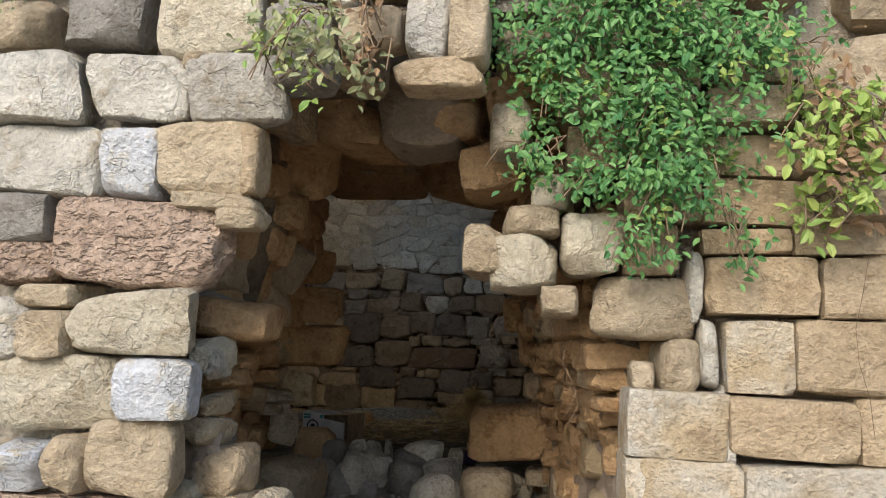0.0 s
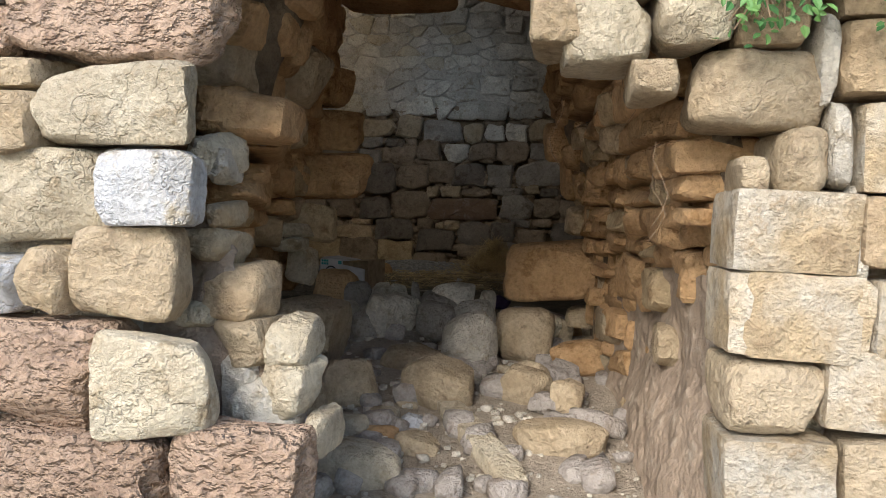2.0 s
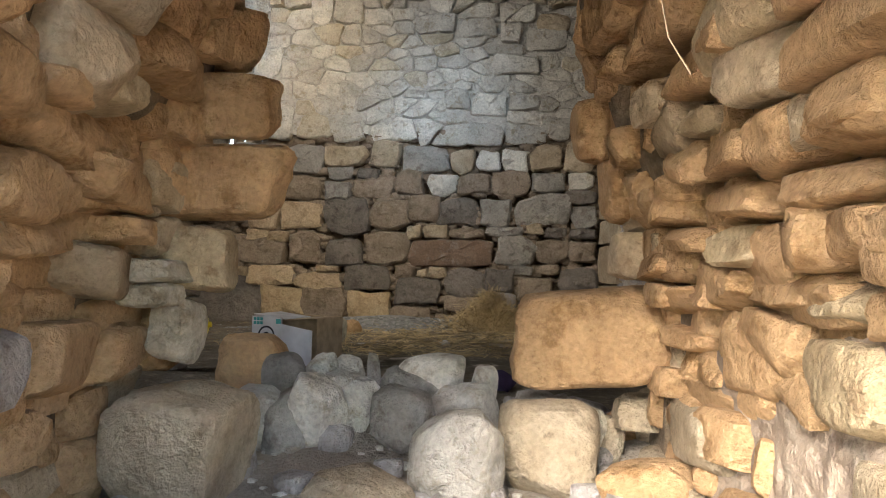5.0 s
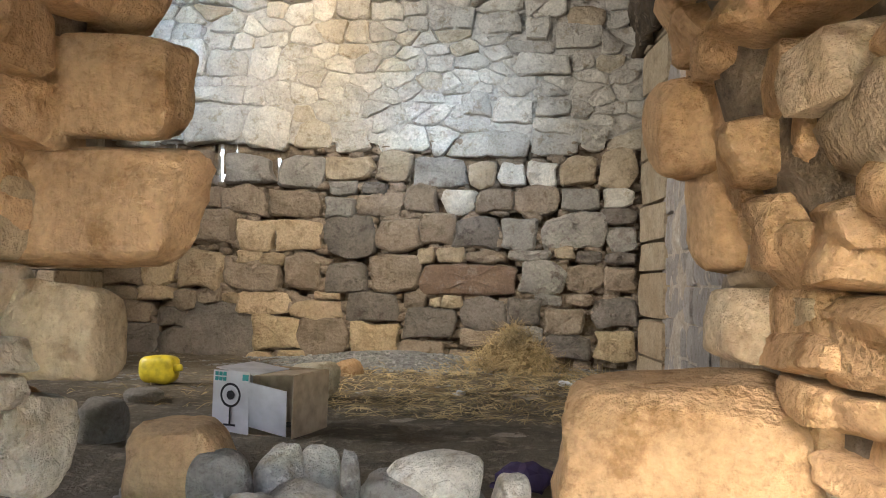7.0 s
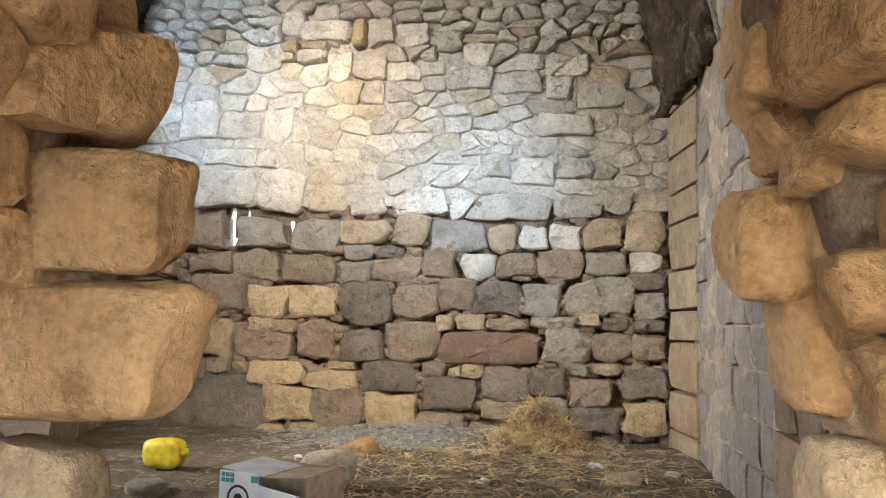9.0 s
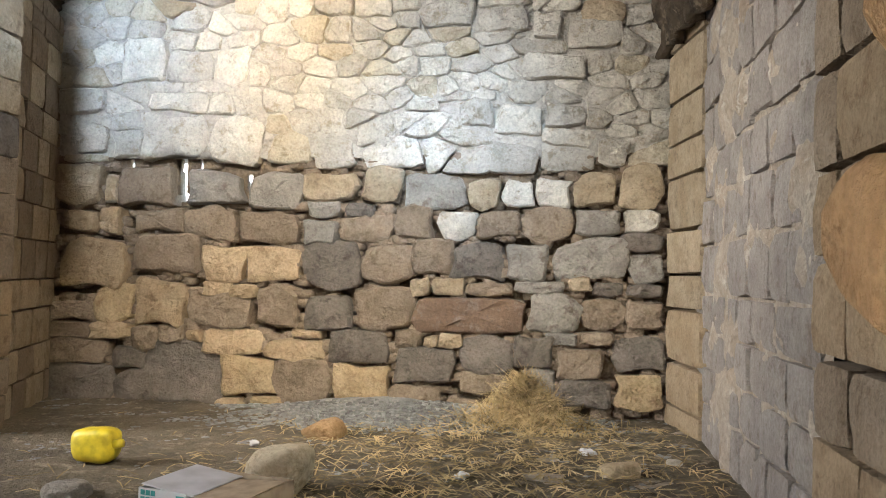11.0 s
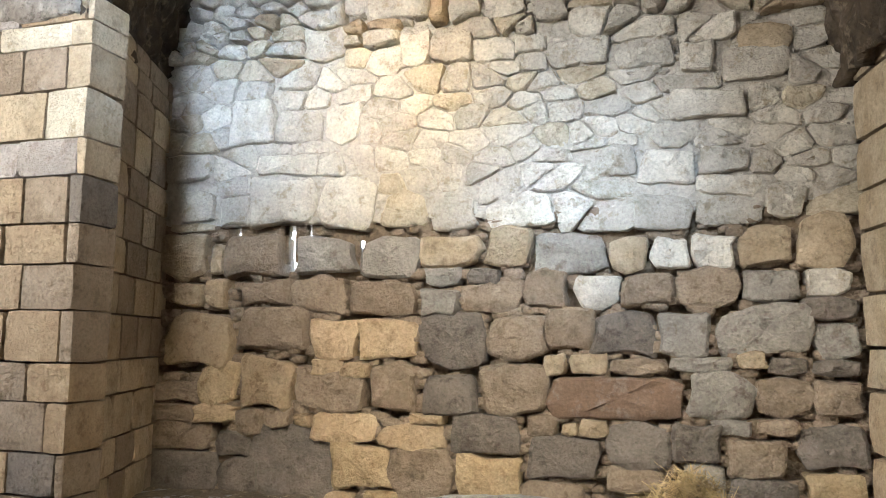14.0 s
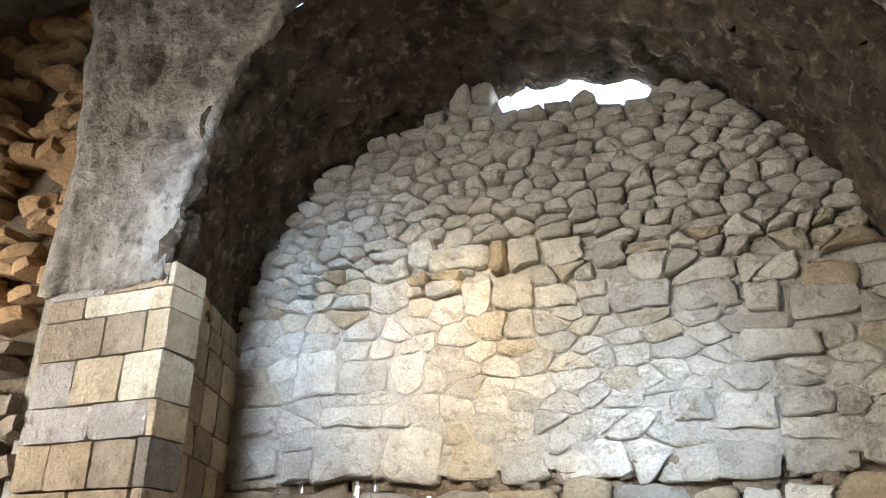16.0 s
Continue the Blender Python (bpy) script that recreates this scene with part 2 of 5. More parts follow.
def plain(name, color, rough=0.6, metal=0.0, spread=0.08, scale=14.0, sheen=0.3):
    """A made thing's surface with slight scuffs."""
    mat = bpy.data.materials.new(name)
    mat.use_nodes = True
    nt = mat.node_tree
    N, L = nt.nodes.new, nt.links.new
    shader = nt.nodes["Principled BSDF"]
    shader.inputs["Metallic"].default_value = metal
    shader.inputs["Specular IOR Level"].default_value = sheen
    t, m, r = N("ShaderNodeTexNoise"), N("ShaderNodeMix"), N("ShaderNodeMapRange")
    coord = N("ShaderNodeTexCoord")
    L(coord.outputs["Object"], t.inputs["Vector"])
    t.inputs["Scale"].default_value, t.inputs["Detail"].default_value = scale, 7
    m.data_type = "RGBA"
    m.inputs[6].default_value = (*[min(1, c * (1 + spread)) for c in color], 1)
    m.inputs[7].default_value = (*[c * (1 - 2.5 * spread) for c in color], 1)
    r.inputs[1].default_value, r.inputs[2].default_value = 0.4, 0.68
    L(t.outputs[0], r.inputs[0])
    L(r.outputs[0], m.inputs[0])
    L(m.outputs[2], shader.inputs["Base Color"])
    r2 = N("ShaderNodeMapRange")
    r2.inputs[3].default_value, r2.inputs[4].default_value = rough - 0.1, min(1, rough + 0.12)
    L(t.outputs[0], r2.inputs[0])
    L(r2.outputs[0], shader.inputs["Roughness"])
    return mat


STONE = {
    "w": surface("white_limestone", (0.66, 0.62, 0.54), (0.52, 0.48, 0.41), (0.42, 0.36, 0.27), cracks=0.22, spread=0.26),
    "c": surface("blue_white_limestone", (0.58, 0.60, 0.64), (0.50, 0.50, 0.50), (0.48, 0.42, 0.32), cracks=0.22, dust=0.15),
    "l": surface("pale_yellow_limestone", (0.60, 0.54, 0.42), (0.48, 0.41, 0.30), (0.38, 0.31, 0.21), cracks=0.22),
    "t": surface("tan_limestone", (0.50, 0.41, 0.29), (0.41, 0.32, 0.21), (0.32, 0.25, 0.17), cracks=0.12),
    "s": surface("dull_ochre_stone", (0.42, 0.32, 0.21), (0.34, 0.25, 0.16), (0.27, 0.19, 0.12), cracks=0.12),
    "f": surface("brownish_yellow_stone", (0.50, 0.39, 0.26), (0.43, 0.32, 0.20), (0.33, 0.24, 0.15), cracks=0.0),
    "o": surface("ochre_sandstone", (0.54, 0.355, 0.19), (0.43, 0.27, 0.14), (0.31, 0.18, 0.08), cracks=0.0),
    "y": surface("yellow_sandstone", (0.51, 0.40, 0.25), (0.43, 0.32, 0.19), (0.34, 0.24, 0.14), cracks=0.0),
    "p": surface("pitted_brown_stone", (0.50, 0.37, 0.28), (0.42, 0.30, 0.22), (0.33, 0.23, 0.17), relief=0.7, pits=0.9),
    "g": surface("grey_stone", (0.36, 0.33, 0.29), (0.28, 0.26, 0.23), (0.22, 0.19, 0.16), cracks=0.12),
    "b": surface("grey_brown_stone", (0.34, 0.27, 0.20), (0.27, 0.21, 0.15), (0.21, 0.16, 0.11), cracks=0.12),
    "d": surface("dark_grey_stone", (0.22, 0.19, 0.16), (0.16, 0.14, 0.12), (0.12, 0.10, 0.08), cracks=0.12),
    "r": surface("red_brown_stone", (0.21, 0.14, 0.095), (0.18, 0.125, 0.09), (0.26, 0.21, 0.18), relief=0.25),
    "m": surface("plastered_sandstone", (0.50, 0.39, 0.25), (0.62, 0.58, 0.50), (0.40, 0.30, 0.19), relief=0.6),
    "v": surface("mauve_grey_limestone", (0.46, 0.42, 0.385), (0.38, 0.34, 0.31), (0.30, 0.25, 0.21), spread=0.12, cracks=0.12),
}
MORTAR = surface("lime_mortar", (0.44, 0.40, 0.33), (0.36, 0.31, 0.25), (0.28, 0.23, 0.17), relief=0.9)
LIGHT_MORTAR = surface("pale_lime_mortar", (0.60, 0.56, 0.49), (0.52, 0.48, 0.41), (0.42, 0.37, 0.30), relief=0.9, grain=22)
EARTH_MORTAR = surface("earth_mortar", (0.24, 0.18, 0.12), (0.17, 0.13, 0.09), (0.12, 0.09, 0.06), relief=0.9)
EARTH_PLASTER = surface("crumbling_earth_plaster", (0.30, 0.235, 0.18), (0.25, 0.195, 0.15), (0.36, 0.30, 0.24), relief=0.4, grain=14, dust=0.15)
PLASTER = surface("weathered_plaster", (0.52, 0.46, 0.38), (0.42, 0.34, 0.26), (0.64, 0.60, 0.53), relief=1.0, grain=24)
GREY_PLASTER = surface("grey_vault_plaster", (0.36, 0.325, 0.28), (0.20, 0.175, 0.15), (0.10, 0.087, 0.072), relief=1.2, grain=12, dust=0.5)
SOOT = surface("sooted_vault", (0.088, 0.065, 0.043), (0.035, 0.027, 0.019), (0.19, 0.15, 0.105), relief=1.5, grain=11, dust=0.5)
DUST = surface("dusty_ground", (0.48, 0.41, 0.33), (0.38, 0.32, 0.25), (0.30, 0.25, 0.20), relief=0.7, grain=60)
DIRT = surface("dark_floor_dirt", (0.22, 0.185, 0.135), (0.14, 0.115, 0.085), (0.34, 0.285, 0.21), relief=1.0, grain=30)
GRAVEL = surface("grey_gravel", (0.42, 0.42, 0.41), (0.27, 0.27, 0.265), (0.48, 0.46, 0.41), spread=0.4)

# ---- back wall of the chamber ----
BACK = 13.8


def crown(x):
    """Top of the back wall at x."""
    if x < -1.2:
        u = min(1.0, (-1.2 - x) / 3.3)
        z = 4.8 + 2.62 * math.sqrt(1 - u * u)
    else:
        u = min(1.0, (x + 1.2) / 3.05)
        z = 4.45 + 2.97 * math.sqrt(1 - u * u)
    return z


wall_back = holder("wall_back", (-1.2, BACK, 0.85), "rubble and coursed stone wall blocking the vault, whitish above, brown below", "wall", "structure")
taken = []


def bw(x, z, w, h, kind, deep=0.32):
    kind = {"o": "f", "c": "w"}.get(kind, kind)
    taken.append((x, z, w, h))
    low = z < 3.38
    j = 0.13 * min(w, h)
    outline = [(-w / 2, -h / 2), (0, -h * 0.54), (w / 2, -h / 2), (w * 0.53, 0), (w / 2, h / 2), (0, h * 0.54), (-w / 2, h / 2), (-w * 0.53, 0)]
    outline = [(a * 0.95 + rng.uniform(-j, j), b * 0.95 + rng.uniform(-j, j)) for a, b in outline]
    verts, faces = faced_stone(outline, rng.uniform(0.02, 0.06) if low else rng.uniform(0.015, 0.04), deep, 0.032)
    ob = new("stone", mesh_from("stone", verts, faces, STONE[kind]))
    ob.matrix_basis = pose(x, BACK + 0.02 - rng.uniform(0, 0.03), z)
    child(ob, wall_back)


# back wall, lower coursed masonry
bw(-4.12, 3.18, 0.61, 0.46, "t")
bw(-3.74, 3.13, 0.14, 0.29, "t")
bw(-3.36, 3.15, 0.64, 0.39, "b")
bw(-2.60, 3.14, 0.61, 0.36, "g")
bw(-1.95, 3.11, 0.56, 0.42, "g")
bw(-1.36, 3.17, 0.56, 0.30, "t")
bw(-0.85, 3.18, 0.40, 0.37, "t")
bw(-0.32, 3.13, 0.63, 0.35, "g")
bw(0.17, 3.11, 0.31, 0.27, "t")
bw(0.50, 3.11, 0.31, 0.25, "w")
bw(0.83, 3.12, 0.34, 0.30, "w")
bw(1.21, 3.16, 0.41, 0.34, "t")
bw(1.64, 3.19, 0.41, 0.39, "t")
bw(-4.05, 2.80, 0.36, 0.23, "o")
bw(-3.73, 2.81, 0.26, 0.28, "o")
bw(-3.19, 2.81, 0.55, 0.23, "b")
bw(-2.63, 2.78, 0.53, 0.33, "b")
bw(-2.03, 2.75, 0.64, 0.33, "b")
bw(-1.45, 2.95, 0.35, 0.17, "g")
bw(-1.49, 2.73, 0.38, 0.27, "g")
bw(-0.99, 2.75, 0.55, 0.27, "b")
bw(-1.06, 2.94, 0.30, 0.14, "d")
bw(-0.53, 2.82, 0.37, 0.31, "b")
bw(-0.08, 2.81, 0.38, 0.27, "w")
bw(0.32, 2.82, 0.41, 0.29, "b")
bw(0.80, 2.84, 0.49, 0.29, "b")
bw(1.27, 2.85, 0.42, 0.24, "g")
bw(1.68, 2.87, 0.34, 0.21, "w")
bw(-3.90, 2.35, 0.80, 0.49, "o")
bw(-3.07, 2.47, 0.73, 0.41, "b")
bw(-2.47, 2.38, 0.47, 0.37, "o")
bw(-1.95, 2.37, 0.58, 0.38, "o")
bw(-1.36, 2.39, 0.57, 0.43, "d")
bw(-0.79, 2.42, 0.51, 0.36, "b")
bw(-0.33, 2.48, 0.38, 0.34, "b")
bw(0.12, 2.45, 0.52, 0.35, "d")
bw(0.62, 2.44, 0.42, 0.36, "g")
bw(1.19, 2.48, 0.69, 0.38, "g")
bw(1.71, 2.43, 0.31, 0.28, "g")
bw(1.65, 2.67, 0.41, 0.17, "d")
bw(-4.16, 1.86, 0.52, 0.21, "b")
bw(-3.66, 1.94, 0.43, 0.38, "y")
bw(-3.14, 1.97, 0.55, 0.47, "o")
bw(-2.50, 1.93, 0.70, 0.38, "b")
bw(-2.55, 2.12, 0.30, 0.14, "o")
bw(-2.25, 2.11, 0.29, 0.14, "o")
bw(-1.90, 1.95, 0.48, 0.43, "b")
bw(-1.38, 1.91, 0.52, 0.37, "d")
bw(-0.81, 1.98, 0.60, 0.43, "b")
bw(0.05, 1.92, 1.10, 0.36, "r")
bw(-0.45, 2.19, 0.18, 0.19, "t")
bw(-0.17, 2.21, 0.32, 0.17, "t")
bw(0.23, 2.19, 0.46, 0.13, "b")
bw(0.72, 2.22, 0.50, 0.11, "g")
bw(0.86, 1.99, 0.49, 0.38, "g")
bw(1.10, 2.26, 0.22, 0.13, "t")
bw(1.33, 1.99, 0.39, 0.32, "b")
bw(1.70, 1.97, 0.34, 0.25, "b")
bw(1.36, 2.22, 0.29, 0.13, "d")
bw(1.69, 2.21, 0.35, 0.12, "d")
bw(-4.17, 1.65, 0.49, 0.17, "b")
bw(-4.06, 1.45, 0.64, 0.25, "b")
bw(-3.71, 1.66, 0.46, 0.18, "o")
bw(-3.33, 1.59, 0.29, 0.23, "b")
bw(-3.02, 1.66, 0.32, 0.20, "b")
bw(-2.77, 1.65, 0.18, 0.12, "o")
bw(-2.34, 1.59, 0.62, 0.25, "o")
bw(-1.70, 1.53, 0.64, 0.21, "o")
bw(-1.58, 1.70, 0.32, 0.10, "o")
bw(-1.05, 1.58, 0.66, 0.29, "d")
bw(-0.55, 1.68, 0.29, 0.18, "b")
bw(-0.32, 1.67, 0.14, 0.11, "t")
bw(-0.12, 1.67, 0.22, 0.14, "t")
bw(0.21, 1.56, 0.51, 0.33, "d")
bw(0.68, 1.61, 0.38, 0.29, "d")
bw(0.94, 1.73, 0.31, 0.13, "g")
bw(1.26, 1.75, 0.32, 0.12, "b")
bw(1.65, 1.61, 0.46, 0.32, "d")
bw(-4.05, 1.11, 0.82, 0.42, "d")
bw(-3.45, 1.38, 0.33, 0.20, "d")
bw(-3.43, 1.09, 0.41, 0.31, "d")
bw(-2.90, 1.26, 0.80, 0.63, "d")
bw(-2.16, 1.25, 0.56, 0.45, "y")
bw(-2.41, 0.96, 0.28, 0.11, "o")
bw(-1.97, 1.00, 0.36, 0.11, "y")
bw(-1.61, 1.22, 0.54, 0.39, "b")
bw(-1.03, 1.22, 0.62, 0.39, "y")
bw(-0.38, 1.43, 0.62, 0.35, "d")
bw(-0.45, 1.09, 0.51, 0.33, "b")
bw(-0.01, 1.04, 0.34, 0.18, "b")
bw(0.19, 1.29, 0.48, 0.20, "b")
bw(0.73, 1.32, 0.29, 0.27, "g")
bw(1.11, 1.50, 0.43, 0.26, "b")
bw(1.16, 1.23, 0.49, 0.25, "d")
bw(1.66, 1.27, 0.44, 0.31, "y")
bw(-2.87, 0.91, 0.64, 0.11, "d")
# back wall, upper rubble
bw(-2.67, 5.20, 0.40, 0.32, "w")
bw(-1.75, 5.07, 0.28, 0.31, "w")
bw(-1.39, 5.07, 0.38, 0.28, "w")
bw(-0.99, 4.99, 0.37, 0.22, "w")
bw(-0.24, 4.89, 0.53, 0.24, "w")
bw(0.32, 4.83, 0.46, 0.24, "w")
bw(0.75, 4.76, 0.30, 0.27, "w")
bw(1.19, 4.65, 0.50, 0.29, "w")
bw(1.27, 4.86, 0.41, 0.24, "t")
bw(-0.48, 5.33, 0.28, 0.23, "w")
bw(-0.91, 5.43, 0.42, 0.27, "w")
bw(-1.28, 5.47, 0.33, 0.28, "w")
bw(-1.93, 5.51, 0.64, 0.22, "w")
bw(-2.31, 5.60, 0.29, 0.27, "w")
bw(0.46, 3.45, 0.45, 0.36, "w")
bw(-3.42, 4.49, 0.48, 0.44, "c")
bw(-1.35, 3.51, 0.44, 0.34, "w")
bw(-1.81, 3.54, 0.43, 0.33, "l")
bw(-2.38, 3.62, 0.60, 0.45, "w")
bw(-3.05, 3.67, 0.73, 0.47, "c")
bw(-3.99, 3.66, 0.39, 0.31, "c")
bw(-3.60, 3.60, 0.32, 0.28, "c")
bw(-4.15, 4.06, 0.61, 0.29, "c")
bw(-3.04, 4.03, 0.67, 0.20, "c")
bw(1.37, 3.53, 0.29, 0.26, "w")
bw(0.83, 4.35, 0.60, 0.24, "w")
bw(0.07, 3.89, 0.32, 0.26, "w")
bw(0.49, 3.84, 0.43, 0.30, "w")
bw(0.94, 3.87, 0.37, 0.23, "w")
bw(-2.45, 4.41, 0.29, 0.36, "c")
bw(-2.91, 4.42, 0.46, 0.31, "c")
upper = Heap()
sites = []
z = 3.5
while z < 7.3:
    mid_zone = z < 5.15
    h, w = (0.172, 0.30) if mid_zone else (0.138, 0.25)
    x = -4.6 + rng.uniform(0, w)
    while x < 2.05:
        px, pz = x + rng.uniform(-0.3, 0.3) * w, z + rng.uniform(-0.34, 0.34) * h
        x += w * rng.uniform(0.7, 1.35)
        if rng.random() < 0.07 or any(abs(px - a) < c * 0.5 + 0.04 and abs(pz - b) < d * 0.5 + 0.03 for a, b, c, d in taken):
            continue
        sites.append((px, pz))
    z += h
spread_out = np.array(sites) * np.array([0.56, 1.0])
loose = 0
for i, (px, pz) in enumerate(sites):
    top = crown(px) - (0.27 if -1.54 < px < 0.05 else 0.0)
    if pz + 0.05 > top or px > 2.0 or px < -4.55:
        continue
    cell = [(px - 0.5, pz - 0.3), (px + 0.5, pz - 0.3), (px + 0.5, pz + 0.3), (px - 0.5, pz + 0.3)]
    gap = 0.003 if pz < 5.15 else 0.008
    for k in np.argsort(((spread_out - spread_out[i]) ** 2).sum(1))[1:15]:
        qx, qz = sites[k]
        nx, nz = (qx - px) * 0.31, qz - pz
        size = math.hypot(nx, nz)
        nx, nz = nx / size, nz / size
        cell = clip_cell(cell, (nx, nz), nx * (px + qx) / 2 + nz * (pz + qz) / 2 - gap)
    for a, b, c, d in taken:
        if abs(a - px) > 0.95 or abs(b - pz) > 0.7:
            continue
        dx, dz = abs(a - px) - c / 2, abs(b - pz) - d / 2
        if dx > dz:
            side = 1 if a > px else -1
            cell = clip_cell(cell, (side, 0), side * a - c / 2 - gap)
        else:
            side = 1 if b > pz else -1
            cell = clip_cell(cell, (0, side), side * b - d / 2 - gap)
    if -3.75 < px < -2.1:
        cell = clip_cell(cell, (0, -1), -3.42)
    if len(cell) < 3:
        continue
    xs, zs = [p[0] for p in cell], [p[1] for p in cell]
    if max(xs) - min(xs) < 0.07 or max(zs) - min(zs) < 0.05:
        continue
    proud = rng.uniform(0.01, 0.035) if pz < 5.15 else rng.uniform(0.03, 0.075)
    verts, faces = faced_stone([(a - px, b - pz) for a, b in cell], proud, 0.24, 0.024 if pz < 5.15 else 0.04)
    at = (px, BACK + (0.03 if pz < 5.15 else 0.03 + rng.uniform(-0.05, 0.03)), pz)
    kind = "l" if rng.random() < 0.15 else "w"
    if pz > 4.9:
        kind = rng.choice(["w", "l", "t"], p=[0.62, 0.28, 0.10])
    if loose < 165:
        ob = new("stone", mesh_from("stone", verts, faces, STONE[kind]))
        ob.matrix_basis = pose(*at)
        child(ob, wall_back)
        loose += 1
    else:
        upper.raw(verts + np.array(at), faces)
for _ in range(620):
    x, z = rng.uniform(-4.4, 1.9), rng.uniform(3.5, 7.1)
    if z > crown(x) - 0.15 - (0.27 if -1.54 < x < 0.05 else 0.0):
        continue
    w = rng.uniform(0.06, 0.17)
    upper.add((x, BACK + 0.13, z), (w, 0.2, w * rng.uniform(0.35, 0.7)), (0, rng.uniform(-20, 20), 0), 3, square=6.0, jitter=0.25, cuts=4)
upper.make("small_stones", STONE["w"], wall_back)["kind"] = "stuff"
chinks = Heap()
for _ in range(1700):
    x, z = rng.uniform(-4.45, 1.95), rng.uniform(0.85, 3.5)
    s = rng.uniform(0.045, 0.11)
    if -3.7 < x < -2.1 and 2.95 < z < 3.5:
        continue
    chinks.add((x, BACK + 0.125, z), (s * 1.7, 0.2, s), (0, rng.uniform(-15, 15), 0), 2, jitter=0.25)
chinks.make("chinking", STONE["b"], wall_back)["kind"] = "stuff"
# mortar behind the stones, with a ragged gap that lets daylight through
block("mortar_core", -4.7, 2.2, BACK + 0.2, BACK + 0.5, 0.2, 3.02, EARTH_MORTAR, wall_back)
for x0, x1, z0, z1 in ((-4.7, -3.6, 2.95, 3.46), (-3.6, -3.08, 2.95, 3.36), (-2.92, -2.29, 2.95, 3.36), (-2.24, 2.2, 2.95, 3.46), (-3.08, -3.03, 3.09, 3.46), (-2.96, -2.92, 3.1, 3.46),
                       (-3.56, -3.02, 3.36, 3.46), (-2.92, -2.82, 3.36, 3.46), (-2.79, -2.57, 3.34, 3.46), (-2.55, -2.29, 3.36, 3.46), (-2.29, -2.24, 2.95, 3.12), (-2.29, -2.24, 3.3, 3.46)):
    block("mortar_core", x0, x1, BACK + 0.12, BACK + 0.17, z0, z1, EARTH_MORTAR, wall_back)


def upper_core():
    bm = bmesh.new()
    xs = np.linspace(-4.7, 2.2, 60)
    lines = []
    for y in (BACK + 0.13, BACK + 0.5):
        low = [bm.verts.new((x, y, 3.46)) for x in xs]
        high = [bm.verts.new((x, y, max(3.6, crown(x) - (0.31 if -1.54 < x < 0.05 else 0.04)))) for x in xs]
        lines.append((low, high))
    (a, b), (c, d) = lines
    for i in range(len(xs) - 1):
        bm.faces.new((a[i], a[i + 1], b[i + 1], b[i]))
        bm.faces.new((c[i + 1], c[i], d[i], d[i + 1]))
        bm.faces.new((b[i], b[i + 1], d[i + 1], d[i]))
        bm.faces.new((a[i + 1], a[i], c[i], c[i + 1]))
    bm.faces.new((a[0], b[0], d[0], c[0]))
    bm.faces.new((a[-1], c[-1], d[-1], b[-1]))
    return part("mortar_core", bm, LIGHT_MORTAR, wall_back)


upper_core()
sheet("smeared_mortar", lambda u, v: (-4.4 + 6.3 * u, BACK + 0.042 + 0.05 * v * v, 3.47 + 1.75 * v), 130, 44, LIGHT_MORTAR, wall_back, 0.042, 4.3)

# ---- vault over the back wall ----
def soffit(u, v):
    y = 11.85 + v * 2.2
    ang = math.pi * (1 - u)
    c, s = math.cos(ang), math.sin(ang)
    left = 2.5 + max(0, y - 11.85) * 0.42
    if c < 0:
        return (-1.2 + left * c, y, 4.8 + (2.74 + 0.2 * (13.8 - y)) * s)
    return (-1.2 + (3.05 + 0.1 * (13.8 - y)) * c, y, 4.45 + 3.09 * s)


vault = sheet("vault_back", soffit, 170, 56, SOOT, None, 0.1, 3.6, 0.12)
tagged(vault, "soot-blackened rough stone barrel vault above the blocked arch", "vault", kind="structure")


def spandrel(u, v):
    """Plastered wall round the mouth of the barrel vault, bending forward above."""
    ang = math.pi * (1 - u)
    c, s = math.cos(ang), math.sin(ang)
    inner = (-1.2 + (2.5 if c < 0 else 3.24) * c, (4.8 if c < 0 else 4.45) + (3.13 if c < 0 else 3.09) * s)
    outer = (-1.2 + 3.75 * math.copysign(abs(c) ** 0.3, c), 4.8 + 4.2 * max(0.0, s) ** 0.3)
    x, z = inner[0] + (outer[0] - inner[0]) * v, inner[1] + (outer[1] - inner[1]) * v
    return (x, 11.84 - 0.7 * v * v * s, z)


front = sheet("vault_spandrel", spandrel, 120, 36, GREY_PLASTER, None, 0.07, 2.6, 0.1)
tagged(front, "grey patchy plaster on the stone above the pier", "plaster wall", kind="structure")


# ceiling out of view, added to keep sky light off the back wall
def roof(u, v):
    return (-8.6 + 11.4 * u, 7.7 + 5.0 * v, 8.3 + 0.8 * math.sin(math.pi * min(1, 0.06 + 0.9 * v)))


tagged(sheet("ceiling", roof, 24, 16, GREY_PLASTER, None, 0.06, 1.5, 0.15), "unseen rough grey plastered vault added to close the chamber", "ceiling", kind="structure")

